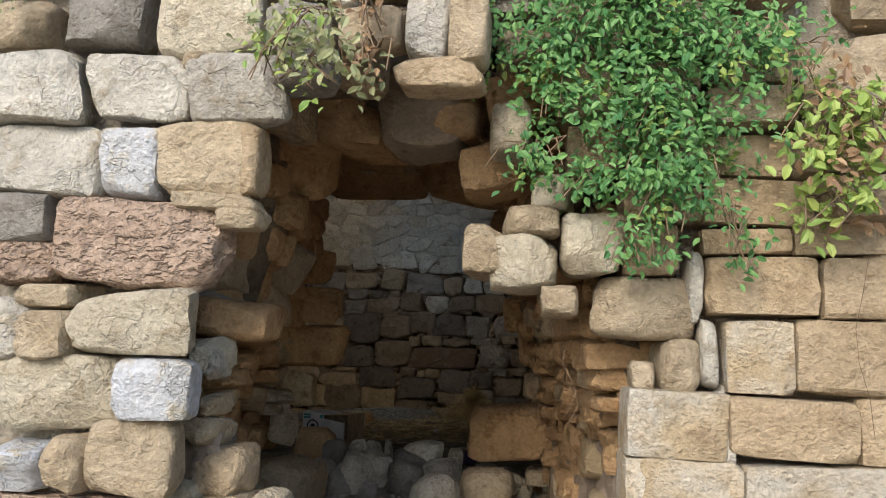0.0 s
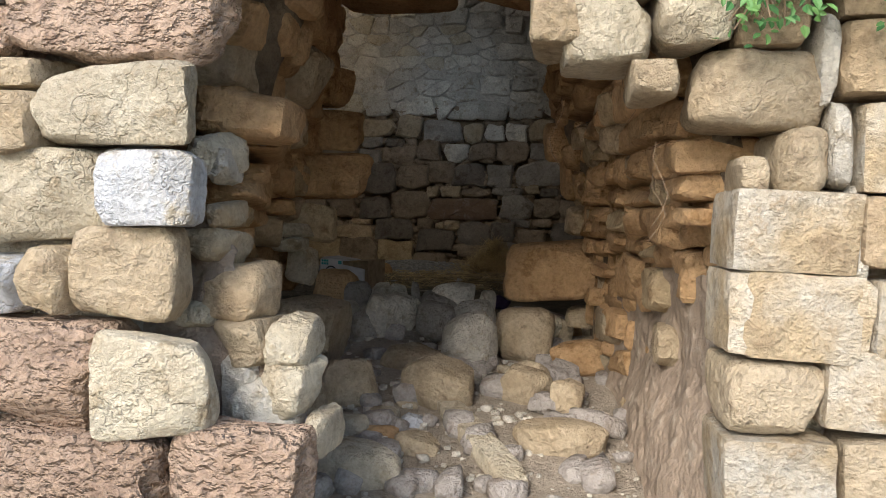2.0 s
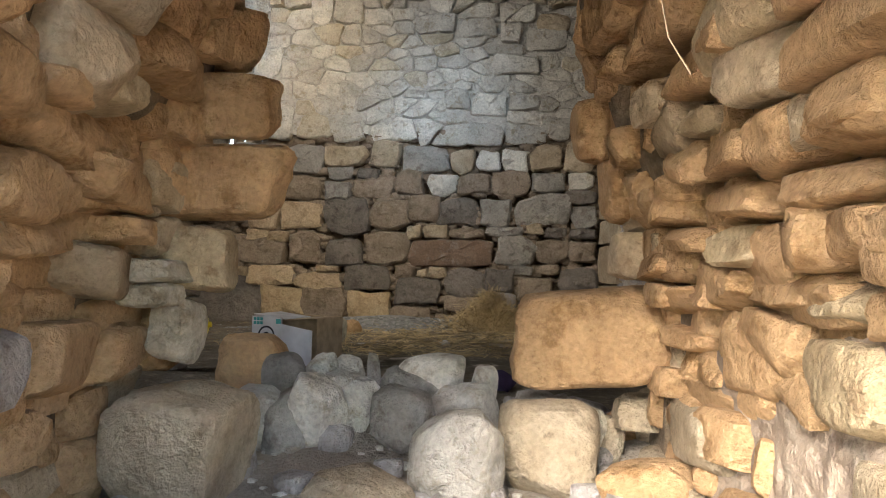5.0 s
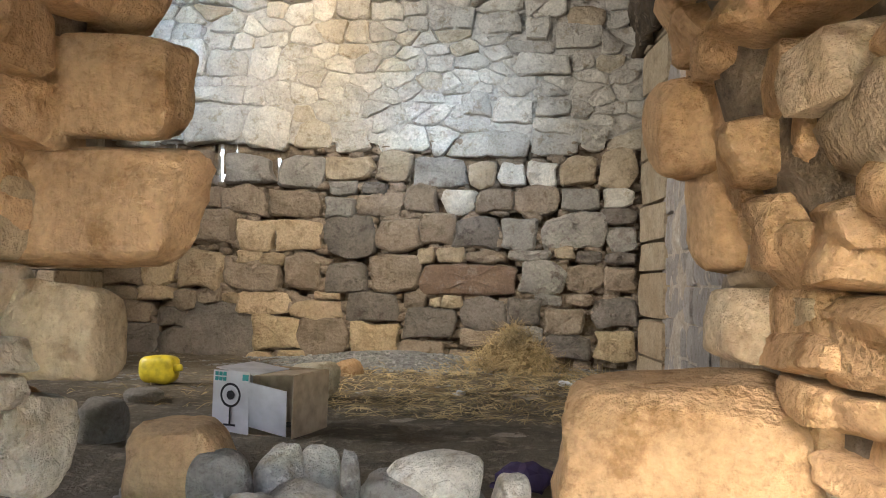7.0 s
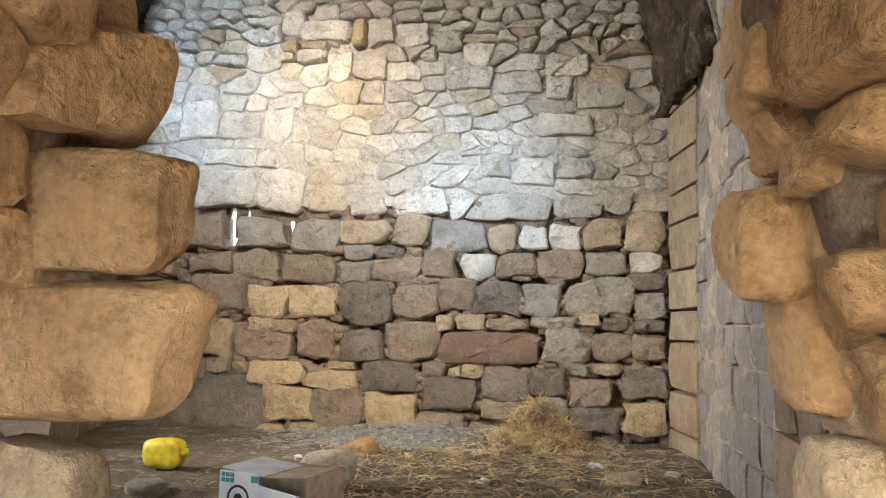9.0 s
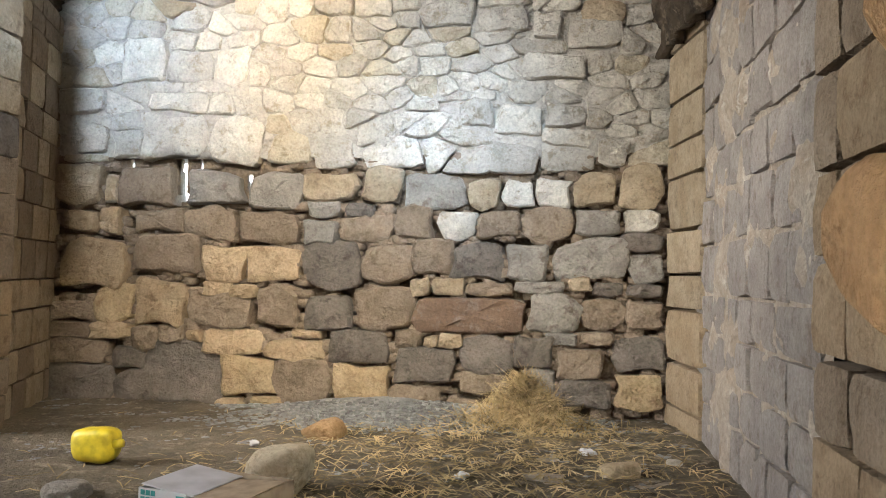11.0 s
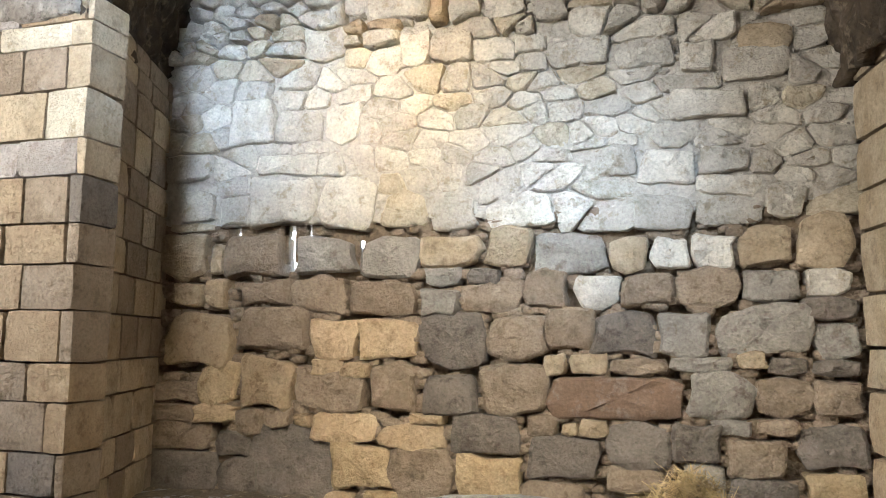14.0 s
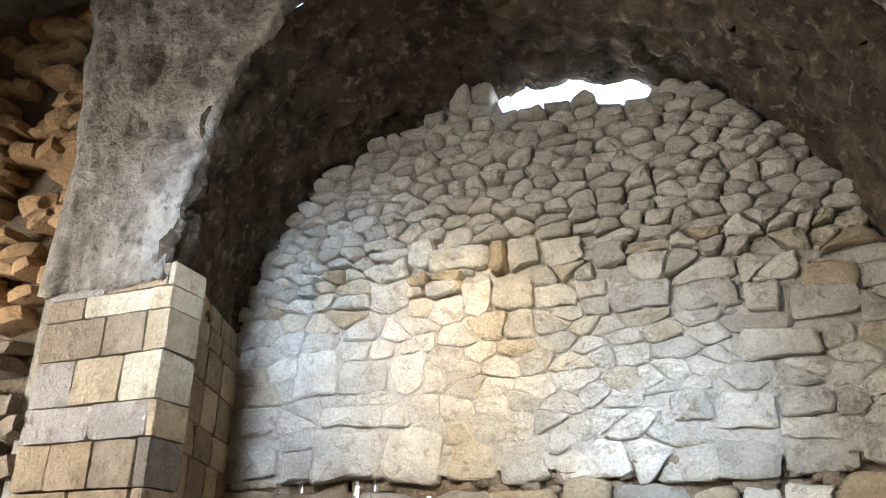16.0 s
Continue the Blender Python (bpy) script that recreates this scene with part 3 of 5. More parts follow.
# ---- left pier of dressed blocks ----
pier = holder("pier_left", (-4.2, 11.85, 0.9), "pale dressed-stone pier carrying the vault", "pier", "structure")
block("core", -5.1, -3.75, 11.95, 12.25, 0.4, 4.93, MORTAR, pier)
block("core", -5.3, -4.55, 12.25, 14.2, 0.4, 4.93, MORTAR, pier)
z = 0.9
row = 0
while z < 4.9:
    h = (0.34, 0.3, 0.36, 0.28, 0.38)[row % 5]
    if 4.5 < z + h / 2 < 4.72:
        h = 0.19
    h = min(h, 4.95 - z)
    x = -4.9
    step = 0.36 if row % 2 else 0.62
    while x < -3.62:
        w = min(step + rng.uniform(-0.05, 0.08), -3.6 - x)
        if w < 0.16:
            w = -3.6 - x
        if w > 0.02:
            tone = ("t" if rng.random() < 0.5 else ("l" if rng.random() < 0.5 else "v")) if z > 3.3 and rng.random() < 0.7 else ("s" if rng.random() < 0.25 else ("b" if rng.random() < 0.7 else "d"))
            stone("ashlar_block", (x + w / 2, 12.02, z + h / 2), (w - 0.003, 0.4, h - 0.003), STONE[tone], pier, (0, 0, rng.uniform(-2, 2)), 6, square=40.0, jitter=0.03, cuts=0, rough=0.010, chips=3)
        x += w
        step = rng.uniform(0.4, 0.65)
    # the side of the pier that runs back to the blocked arch
    y = 12.22
    while y < 13.8:
        d = rng.uniform(0.35, 0.6)
        fx = -3.62 - (y + d / 2 - 11.85) * 0.39
        stone("ashlar_block", (fx - 0.17, y + d / 2, z + h / 2), (0.36, d - 0.003, h - 0.003), STONE["t" if rng.random() < 0.6 else "b"], pier, (0, 0, 21), 4, square=24.0, jitter=0.012, cuts=0, rough=0.006, chips=3)
        y += d
    z += h
    row += 1

# ---- collapsed rubble wall beside the pier ----
rubble_left = holder("wall_rubble_left", (-6.4, 12.0, 0.9), "collapsed ochre rubble masonry beside the pale pier", "rubble wall", "structure")
block("core", -8.3, -5.0, 12.15, 12.9, 0.2, 9.5, EARTH_MORTAR, rubble_left)
for i in range(170):
    x, z = rng.uniform(-6.4, -4.75), rng.uniform(1.0, 8.2)
    if x > -5.0 and z < 5.0:
        continue
    w = rng.uniform(0.22, 0.5)
    stone("stone", (x - max(0, z - 5) * 0.06, 12.1 - rng.uniform(0, 0.12), z), (w, 0.35, w * rng.uniform(0.35, 0.6)), STONE["o" if z > 4.6 else "b"], rubble_left,
          (rng.uniform(-8, 8), rng.uniform(-14, 14), rng.uniform(-20, 20)), 3, jitter=0.2)

# ---- right wall of the chamber ----
wall_right = holder("wall_right", (2.1, 11.0, 0.95), "stone side wall with patchy flaking whitish plaster", "wall", "structure")


def right_face(u, v):
    y = 9.9 + 3.05 * u
    z = 0.5 + 6.6 * v
    return (2.08 + 0.02 * math.sin(y * 3), y, z)


block("core", 2.22, 3.4, 7.6, 14.2, 0.2, 8.6, MORTAR, wall_right)
sheet("plaster", right_face, 90, 170, PLASTER, wall_right, 0.06, 3.0)
z = 0.95
while z < 5.0:
    h = rng.uniform(0.28, 0.40)
    y = 10.0
    while y < 12.9:
        d = rng.uniform(0.3, 0.6)
        stone("stone", (2.215 - rng.uniform(0, 0.02), y + d / 2, z + h / 2), (0.3, d * 0.985, h * 0.98), STONE["v"], wall_right, (rng.uniform(-2, 2), 0, 0), 4, square=18.0, jitter=0.05, cuts=1, rough=0.012, chips=5)
        y += d
    z += h
# blocks of the recess between side wall and back wall, and the dark jamb nearer the entrance
z, row = 0.9, 0
while z < 5.0:
    h = 0.3 + 0.09 * (row % 3)
    stone("stone", (2.12, 13.36, z + h / 2), (0.34, 0.9, h - 0.012), STONE["f" if z < 1.8 else "t"], wall_right, (0, 0, 10), 4, square=20.0, jitter=0.03, cuts=0, rough=0.012, chips=3)
    z += h
    row += 1
z = 0.9
while z < 5.5:
    h = rng.uniform(0.34, 0.46)
    y = 7.9
    while y < 9.95:
        d = min(rng.uniform(0.45, 0.7), 10.0 - y)
        stone("stone", (2.2, y + d / 2, z + h / 2), (0.4, d, h - 0.012), STONE["s" if rng.random() < 0.5 else "b"], wall_right, (0, 0, 0), 5, square=18.0, jitter=0.03, cuts=0, rough=0.015, chips=5)
        y += d
    z += h

# ---- masses that close the chamber ----
# end wall out of view; its opening is added for the side fill lamp
wall_left = holder("wall_left", (-8.4, 10.0, 0.9), "unseen rough stone wall at the dim end, with an added light opening", "wall", "structure")
for y0, y1, z0, z1 in ((7.4, 8.6, 0.2, 9.2), (10.4, 12.9, 0.2, 9.2), (8.6, 10.4, 0.2, 3.4), (8.6, 10.4, 5.2, 9.2)):
    block("masonry", -8.6, -8.2, y0, y1, z0, z1, EARTH_MORTAR, wall_left)
# both high openings are assumed, out of view, to hold the fill lamps
front_wall = holder("wall_front", (0, 7.7, 0.9), "thick rough stone wall with the breach and two added, unseen high openings", "wall", "structure")
for x0, x1, z0, z1 in ((-8.4, -0.95, 0.2, 5.1), (1.75, 3.2, 0.2, 5.1), (-0.95, 1.75, 3.7, 5.1), (-8.4, -2.8, 5.1, 6.1), (-1.8, -0.3, 5.1, 6.1), (0.7, 3.2, 5.1, 6.1), (-8.4, 3.2, 6.1, 9.0)):
    block("masonry", x0, x1, 7.35, 7.9, z0, z1, EARTH_MORTAR, front_wall)

# ---- ground ----
def floor_z(x, y):
    if y < 5:
        z = 0.5
    elif y < 8:
        z = 0.5 + (y - 5) * 0.15
    else:
        z = 0.95 + 0.012 * (x + 1)
    return z


def ground_point(u, v):
    x, y = -12 + 24 * u, -6 + 20.2 * v
    return (x, y, floor_z(x, y) + 0.05 * noise.noise(Vector((x * 1.7, y * 1.7, 0))) + 0.02 * noise.noise(Vector((x * 6, y * 6, 3))))


ground = sheet("ground", ground_point, 220, 200, DUST)
tagged(ground, "dusty grey-brown earth strewn with stone chips", "ground", kind="structure")
far = sheet("ground_outside", lambda u, v: (-300 + 600 * u, -300 + 600 * v, 0.36), 6, 6, DUST)
tagged(far, "dusty pale earth stretching away outside", "ground", kind="structure")

# ---- passage through the thick wall ----
LEFT = ((4.3, 0.42), (4.9, 0.02), (5.6, -0.3), (6.6, -0.5), (7.9, -0.62))
RIGHT = ((4.6, 2.14), (5.65, 2.02), (6.5, 1.92), (7.3, 1.72), (7.9, 1.7))
LOFT = ((4.3, 3.3), (5.2, 3.25), (6.5, 3.55), (7.9, 3.6))


def along(table, y):
    return float(np.interp(y, [a for a, b in table], [b for a, b in table]))


def left_x(y, z):
    inside = min(1.0, max(0.0, (y - 4.7) / 0.6))
    return along(LEFT, y) + inside * (0.05 + 0.42 * max(0.0, min(z, 2.7) - 1.6)) - 0.32 * (1 - inside) * min(1.0, max(0.0, (z - 1.3) / 0.5))


def right_x(y, z):
    return along(RIGHT, y) - 0.33 * max(0.0, min(z, 2.9) - 1.6)


passage = holder("passage", (0.8, 6.0, 0.6), "breach through thick rubble core of ochre fieldstones", "passage", "structure")


def lining(u, v):
    y = (4.6 if u < 0.5 else 4.35) + (2.55 if u < 0.4 else 3.1) * v
    top, low = along(LOFT, y) + 0.1, 0.3
    if u < 0.4:
        z = low + (top - low) * u / 0.4
        return (left_x(y, z) - 0.14, y, z)
    if u > 0.6:
        z = low + (top - low) * (1 - u) / 0.4
        return (right_x(y, z) + 0.14, y + 0.6 * (1 - v), z)
    k = (u - 0.4) / 0.2
    return (left_x(y, top) - 0.14 + (right_x(y, top) - left_x(y, top) + 0.28) * k, y + 0.6 * (1 - v) * k, top)


sheet("earth_core", lining, 70, 50, EARTH_MORTAR, passage, 0.07, 3.0, 0.1)
for side in (-1, 1):
    z = 0.6
    while z < 3.4:
        h = rng.uniform(0.11, 0.2)
        y = 4.75 if side < 0 else 5.0
        while y < (7.0 if side < 0 else 7.4):
            d = rng.uniform(0.18, 0.42)
            cy, cz = y + d / 2, z + h / 2 + rng.uniform(-0.03, 0.03)
            y += d
            if side > 0 and cz < 1.55 and cy < 6.0:
                continue
            x = left_x(cy, cz) if side < 0 else right_x(cy, cz)
            stone("stone", (x + side * (0.25 - rng.uniform(0, 0.12)), cy, cz), (rng.uniform(0.3, 0.42), d * 1.12, h * 1.12), STONE["o" if rng.random() < 0.9 else "f"], passage,
                  (rng.uniform(-6, 6), rng.uniform(-8, 8), rng.uniform(-12, 12)), 5, square=9.0, jitter=0.24, cuts=4, rough=0.035)
        z += h * 0.94
# roof stones of the passage
for i in range(90):
    y = rng.uniform(4.5, 7.8)
    x = rng.uniform(left_x(y, 3.2), right_x(y, 3.2))
    w = rng.uniform(0.22, 0.45)
    stone("stone", (x, y, along(LOFT, y) + 0.03 + rng.uniform(-0.06, 0.06)), (w, w * rng.uniform(0.6, 1.0), 0.28), STONE["o" if rng.random() < 0.7 else "f"], passage,
          (rng.uniform(-10, 10), rng.uniform(-10, 10), rng.uniform(0, 180)), 3, jitter=0.2)


def inner(x, y, z, w, d, h, kind, turn=(0, 0, 0), seg=12, **shape):
    turn = tuple(a + rng.uniform(-4, 4) for a in turn)
    shape = dict(dict(square=9.0, jitter=0.2, cuts=6, rough=0.028), **shape)
    return stone("stone", (x, y, z), (w, d, h), STONE[kind], passage, turn, seg, **shape)


inner(-0.22, 7.00, 1.00, 0.54, 0.5, 0.52, "t", (0, 8, 0))
# right side of the passage, from the lit end inwards
inner(1.68, 6.60, 2.72, 0.42, 0.59, 0.14, "o", (0, 0, 6), 9)
inner(1.60, 6.99, 2.69, 0.42, 0.51, 0.18, "o", (0, 0, 6), 9)
inner(1.74, 6.64, 2.54, 0.42, 0.53, 0.14, "o", (0, 0, 6), 9)
inner(1.86, 6.14, 2.40, 0.42, 0.55, 0.18, "y", (0, 0, 6), 9)
inner(1.83, 6.48, 2.35, 0.42, 0.44, 0.14, "o", (0, 0, 6), 9)
inner(1.93, 5.62, 2.39, 0.42, 0.57, 0.21, "o", (0, 0, 6), 9)
inner(1.91, 6.07, 2.26, 0.42, 0.43, 0.19, "f", (0, 0, 6), 9)
inner(1.97, 5.71, 2.22, 0.42, 0.48, 0.17, "o", (0, 0, 6), 9)
inner(2.02, 5.27, 2.22, 0.42, 0.27, 0.10, "o", (0, 0, 6), 9)
inner(2.05, 5.34, 2.10, 0.42, 0.37, 0.20, "o", (0, 0, 6), 9)
inner(2.09, 5.05, 2.08, 0.42, 0.20, 0.14, "o", (0, 0, 6), 9)
inner(1.87, 6.53, 2.21, 0.42, 0.31, 0.09, "y", (0, 0, 6), 9)
inner(1.93, 6.41, 2.10, 0.42, 0.44, 0.14, "o", (0, 0, 6), 9)
inner(1.97, 6.09, 2.08, 0.42, 0.39, 0.17, "o", (0, 0, 6), 9)
inner(2.02, 5.75, 2.07, 0.42, 0.37, 0.15, "o", (0, 0, 6), 9)
inner(2.04, 5.91, 1.94, 0.42, 0.49, 0.12, "o", (0, 0, 6), 9)
inner(2.08, 5.54, 1.95, 0.42, 0.25, 0.14, "y", (0, 0, 6), 9)
inner(2.12, 5.17, 1.96, 0.42, 0.33, 0.12, "o", (0, 0, 6), 9)
inner(1.97, 6.51, 1.95, 0.42, 0.62, 0.12, "o", (0, 0, 6), 9)
inner(1.89, 6.93, 1.86, 0.42, 0.46, 0.10, "o", (0, 0, 6), 9)
inner(1.99, 6.58, 1.82, 0.42, 0.43, 0.14, "y", (0, 0, 6), 9)
inner(2.07, 5.97, 1.83, 0.42, 0.60, 0.13, "o", (0, 0, 6), 9)
inner(2.12, 5.56, 1.83, 0.42, 0.42, 0.12, "o", (0, 0, 6), 9)
inner(2.15, 5.19, 1.85, 0.42, 0.26, 0.09, "o", (0, 0, 6), 9)
inner(1.84, 7.28, 1.75, 0.42, 0.59, 0.11, "o", (0, 0, 6), 9)
inner(1.98, 6.78, 1.69, 0.42, 0.55, 0.20, "o", (0, 0, 6), 9)
inner(2.08, 6.27, 1.70, 0.42, 0.47, 0.12, "o", (0, 0, 6), 9)
inner(2.12, 6.00, 1.67, 0.42, 0.33, 0.11, "y", (0, 0, 6), 9)
inner(2.15, 5.68, 1.69, 0.42, 0.30, 0.11, "o", (0, 0, 6), 9)
inner(1.91, 7.17, 1.63, 0.42, 0.50, 0.11, "o", (0, 0, 6), 9)
inner(1.93, 7.12, 1.49, 0.42, 0.45, 0.09, "o", (0, 0, 6), 9)
inner(2.06, 6.58, 1.46, 0.42, 0.65, 0.25, "o", (0, 0, 6), 9)
inner(2.13, 6.06, 1.46, 0.42, 0.48, 0.25, "y", (0, 0, 6), 9)
inner(1.95, 7.04, 1.14, 0.42, 0.66, 0.27, "t", (0, 0, 6), 9)
inner(1.77, 7.60, 1.11, 0.42, 0.20, 0.16, "t", (0, 0, 6), 9)
inner(1.88, 7.29, 0.83, 0.42, 0.75, 0.30, "t", (0, 0, 6), 9)
inner(2.16, 5.87, 1.22, 0.42, 0.42, 0.21, "t", (0, 0, 6), 9)
# left side of the passage
inner(0.18, 5.01, 2.20, 0.42, 0.75, 0.21, "o", (0, 0, 16), 9)
inner(-0.01, 5.36, 2.13, 0.42, 0.66, 0.15, "o", (0, 0, 16), 9)
inner(-0.16, 5.88, 2.18, 0.42, 0.27, 0.08, "o", (0, 0, 16), 9)
inner(-0.08, 5.38, 1.99, 0.42, 0.75, 0.10, "o", (0, 0, 16), 9)
inner(-0.04, 5.18, 1.89, 0.42, 0.75, 0.11, "o", (0, 0, 16), 9)
inner(-0.28, 5.90, 1.91, 0.42, 0.48, 0.20, "o", (0, 0, 16), 9)
inner(-0.14, 5.30, 1.78, 0.42, 0.65, 0.11, "y", (0, 0, 16), 9)
inner(-0.34, 5.92, 1.79, 0.42, 0.58, 0.16, "o", (0, 0, 16), 9)
inner(-0.42, 5.94, 1.63, 0.42, 0.75, 0.14, "o", (0, 0, 16), 9)
inner(-0.54, 6.79, 1.68, 0.42, 0.74, 0.21, "f", (0, 0, 16), 9)
inner(-0.23, 5.31, 1.46, 0.42, 0.75, 0.21, "o", (0, 0, 16), 9)
inner(-0.44, 5.98, 1.40, 0.42, 0.42, 0.28, "v", (0, 0, 16), 9)
inner(-0.54, 6.48, 1.38, 0.42, 0.59, 0.28, "o", (0, 0, 16), 9)
inner(-0.60, 6.99, 1.35, 0.42, 0.43, 0.22, "o", (0, 0, 16), 9)
inner(-0.64, 7.42, 1.39, 0.42, 0.44, 0.33, "o", (0, 0, 16), 9)
inner(-0.37, 6.53, 2.00, 0.42, 0.69, 0.15, "o", (0, 0, 16), 9)
inner(-0.48, 6.87, 1.85, 0.42, 0.51, 0.12, "o", (0, 0, 16), 9)
inner(-0.19, 6.19, 2.24, 0.42, 0.33, 0.12, "y", (0, 0, 16), 9)
# stones at the chamber's end of the passage, left jamb
inner(-0.19, 7.17, 2.40, 0.59, 0.26, 0.30, "o")
inner(-0.25, 7.17, 2.08, 0.87, 0.26, 0.34, "o")
inner(-0.22, 7.17, 1.74, 0.31, 0.26, 0.27, "y")
inner(-0.31, 7.17, 1.44, 0.20, 0.26, 0.28, "l")
inner(-0.47, 7.07, 2.40, 0.23, 0.26, 0.21, "o")
inner(-0.36, 6.97, 2.04, 0.26, 0.26, 0.22, "y")
inner(-0.22, 7.22, 2.61, 0.14, 0.26, 0.09, "o")
inner(-0.36, 7.17, 2.71, 0.76, 0.26, 0.31, "o")
inner(-0.31, 6.97, 1.69, 0.25, 0.26, 0.10, "l")
inner(-0.41, 7.07, 1.84, 0.25, 0.26, 0.17, "f")
inner(-0.37, 6.97, 2.22, 0.22, 0.26, 0.14, "o")
inner(-0.34, 6.97, 1.59, 0.24, 0.26, 0.10, "l")
# right jamb
inner(1.48, 7.66, 2.39, 0.26, 0.32, 0.31, "o")
inner(1.61, 7.66, 2.12, 0.27, 0.32, 0.36, "o")
inner(1.68, 7.61, 1.81, 0.30, 0.32, 0.23, "f")
inner(1.71, 7.51, 2.37, 0.31, 0.32, 0.20, "o")
inner(1.71, 7.31, 2.04, 0.26, 0.32, 0.19, "o")
inner(1.62, 7.46, 2.53, 0.11, 0.32, 0.15, "t")
inner(1.56, 7.51, 2.52, 0.07, 0.32, 0.07, "o")
inner(1.66, 7.41, 2.40, 0.06, 0.32, 0.07, "t")
inner(1.53, 7.56, 2.76, 0.35, 0.32, 0.23, "o")
inner(1.52, 7.66, 2.59, 0.11, 0.32, 0.08, "o")
inner(1.73, 7.31, 1.86, 0.13, 0.32, 0.11, "y")
inner(1.71, 7.36, 1.75, 0.08, 0.32, 0.10, "f")
inner(1.74, 7.36, 2.42, 0.15, 0.32, 0.11, "y")
inner(1.71, 7.26, 1.65, 0.12, 0.32, 0.10, "o")
inner(1.45, 7.60, 1.45, 0.73, 0.60, 0.44, "o")
# leaning stones just inside the breach
inner(-0.16, 6.02, 2.43, 0.30, 0.4, 0.60, "f", (0, -28, 0), 12)
inner(-0.03, 6.07, 2.60, 0.38, 0.4, 0.34, "t", (0, 20, 0), 12)
inner(0.08, 5.17, 2.22, 0.37, 0.4, 0.18, "v", (0, 24, 0), 12)
inner(0.15, 4.77, 2.02, 0.12, 0.4, 0.17, "f", (0, 12, 0), 12)
# lintels and roof
inner(0.22, 7.60, 3.52, 0.95, 0.5, 0.34, "o", (0, 0, 0), square=7)
inner(0.26, 6.90, 3.66, 0.62, 0.4, 0.42, "o", (0, 2, 0), square=8)
inner(1.10, 5.05, 3.22, 0.42, 0.5, 0.36, "b", (0, -8, 0))
inner(1.27, 4.95, 3.20, 0.24, 0.3, 0.19, "o", (0, 10, 0))
inner(1.44, 4.92, 2.94, 0.30, 0.3, 0.26, "o", (0, -10, 0))
inner(0.20, 5.60, 3.20, 0.5, 0.5, 0.54, "o", (0, 4, 0), square=6)
inner(1.20, 6.60, 3.26, 0.8, 0.5, 0.32, "o", (0, 12, 0))


# crumbling plaster on the lower right side of the passage
def low_plaster(u, v):
    y, z = 4.8 + 2.1 * u, 0.35 + 1.25 * v
    return (right_x(y, z) + 0.03 - 0.28 * max(0.0, 1.15 - z) * min(1.0, 4 * u), y, z - 0.3 * max(0.0, u - 0.55))


sheet("plaster", low_plaster, 150, 110, EARTH_PLASTER, passage, 0.03, 4.2)

# ---- outer wall ----
outer_left = holder("wall_outer_left", (-0.3, 4.25, 0.5), "weathered limestone wall, white blocks above pitted brown ones", "wall", "structure")
outer_right = holder("wall_outer_right", (2.4, 4.65, 0.5), "ochre ashlar wall with flaking plaster and mortar", "wall", "structure")


def ol(x, z, w, h, kind):
    kind = "f" if kind == "o" else kind
    if kind == "p" and w < 0.3:
        kind = "t"
    turn = (rng.uniform(-3, 3), rng.uniform(-3, 3), rng.uniform(-5, 5))
    pitted = kind == "p"
    deep = 0.2 if x + w / 2 > 0.15 else 0.42
    stone("stone", (x, 4.21 + deep / 2 - rng.uniform(0, 0.04), z), (w * 1.01, deep, h * 1.02), STONE[kind], outer_left, turn, 12,
          square=14.0 if w > 0.25 else 6.0, jitter=0.22, cuts=5, rough=0.024 if not pitted else 0.04)


def ole(x, y, z, w, d, h, kind):
    stone("stone", (x, y + rng.uniform(-0.02, 0.03), z), (w * 1.04, d, h * 1.04), STONE[kind], outer_left, (rng.uniform(-6, 6), rng.uniform(-8, 8), rng.uniform(-10, 10)), 11,
          square=5.0, jitter=0.28, cuts=9, rough=0.05)


def orr(x, z, w, h, kind):
    square = kind in "mo" or (kind == "t" and x > 2.3)
    kind = "f" if kind == "o" else kind
    stone("stone", (x, 4.85 - rng.uniform(0, 0.03) - (0.12 if kind in "lt" and z > 2.3 else 0), z), (w * 1.02, 0.42, h * 1.02), STONE[kind], outer_right, (0, rng.uniform(-2, 2), 0 if square else rng.uniform(-8, 8)), 10,
          square=26.0 if square else 6.5, jitter=0.03 if square else 0.12, cuts=0 if square else 3, rough=0.012 if square else 0.03, chips=6 if square else 24)


# outer wall, left of the breach
ol(-0.56, 3.17, 0.52, 0.36, "w")
ol(-0.05, 3.17, 0.50, 0.33, "w")
ol(0.39, 3.14, 0.46, 0.32, "w")
ol(-0.48, 2.84, 0.59, 0.34, "w")
ol(-0.06, 2.83, 0.28, 0.31, "c")
ol(0.30, 2.84, 0.44, 0.33, "t")
ol(-0.57, 2.60, 0.35, 0.25, "g")
ol(0.00, 2.48, 0.80, 0.39, "p")
ol(-0.53, 2.39, 0.38, 0.19, "p")
ol(-0.36, 2.25, 0.28, 0.12, "p")
ol(-0.56, 2.11, 0.25, 0.28, "w")
ol(-0.36, 2.09, 0.26, 0.22, "p")
ol(0.02, 2.15, 0.55, 0.28, "l")
ol(-0.33, 1.86, 0.65, 0.37, "l")
ol(0.13, 1.89, 0.34, 0.27, "c")
ol(-0.47, 1.54, 0.29, 0.21, "c")
ol(-0.23, 1.57, 0.18, 0.23, "t")
ol(0.04, 1.60, 0.39, 0.32, "t")
ol(-0.67, 3.47, 0.37, 0.22, "t")
ol(-0.25, 3.51, 0.44, 0.33, "g")
ol(0.27, 3.47, 0.50, 0.37, "l")
ol(0.34, 2.66, 0.41, 0.08, "t")
ol(0.45, 2.59, 0.19, 0.09, "t")
ol(0.48, 2.84, 0.10, 0.30, "o")
ol(0.22, 3.27, 0.12, 0.07, "t")
ol(-0.34, 1.24, 0.68, 0.40, "p")
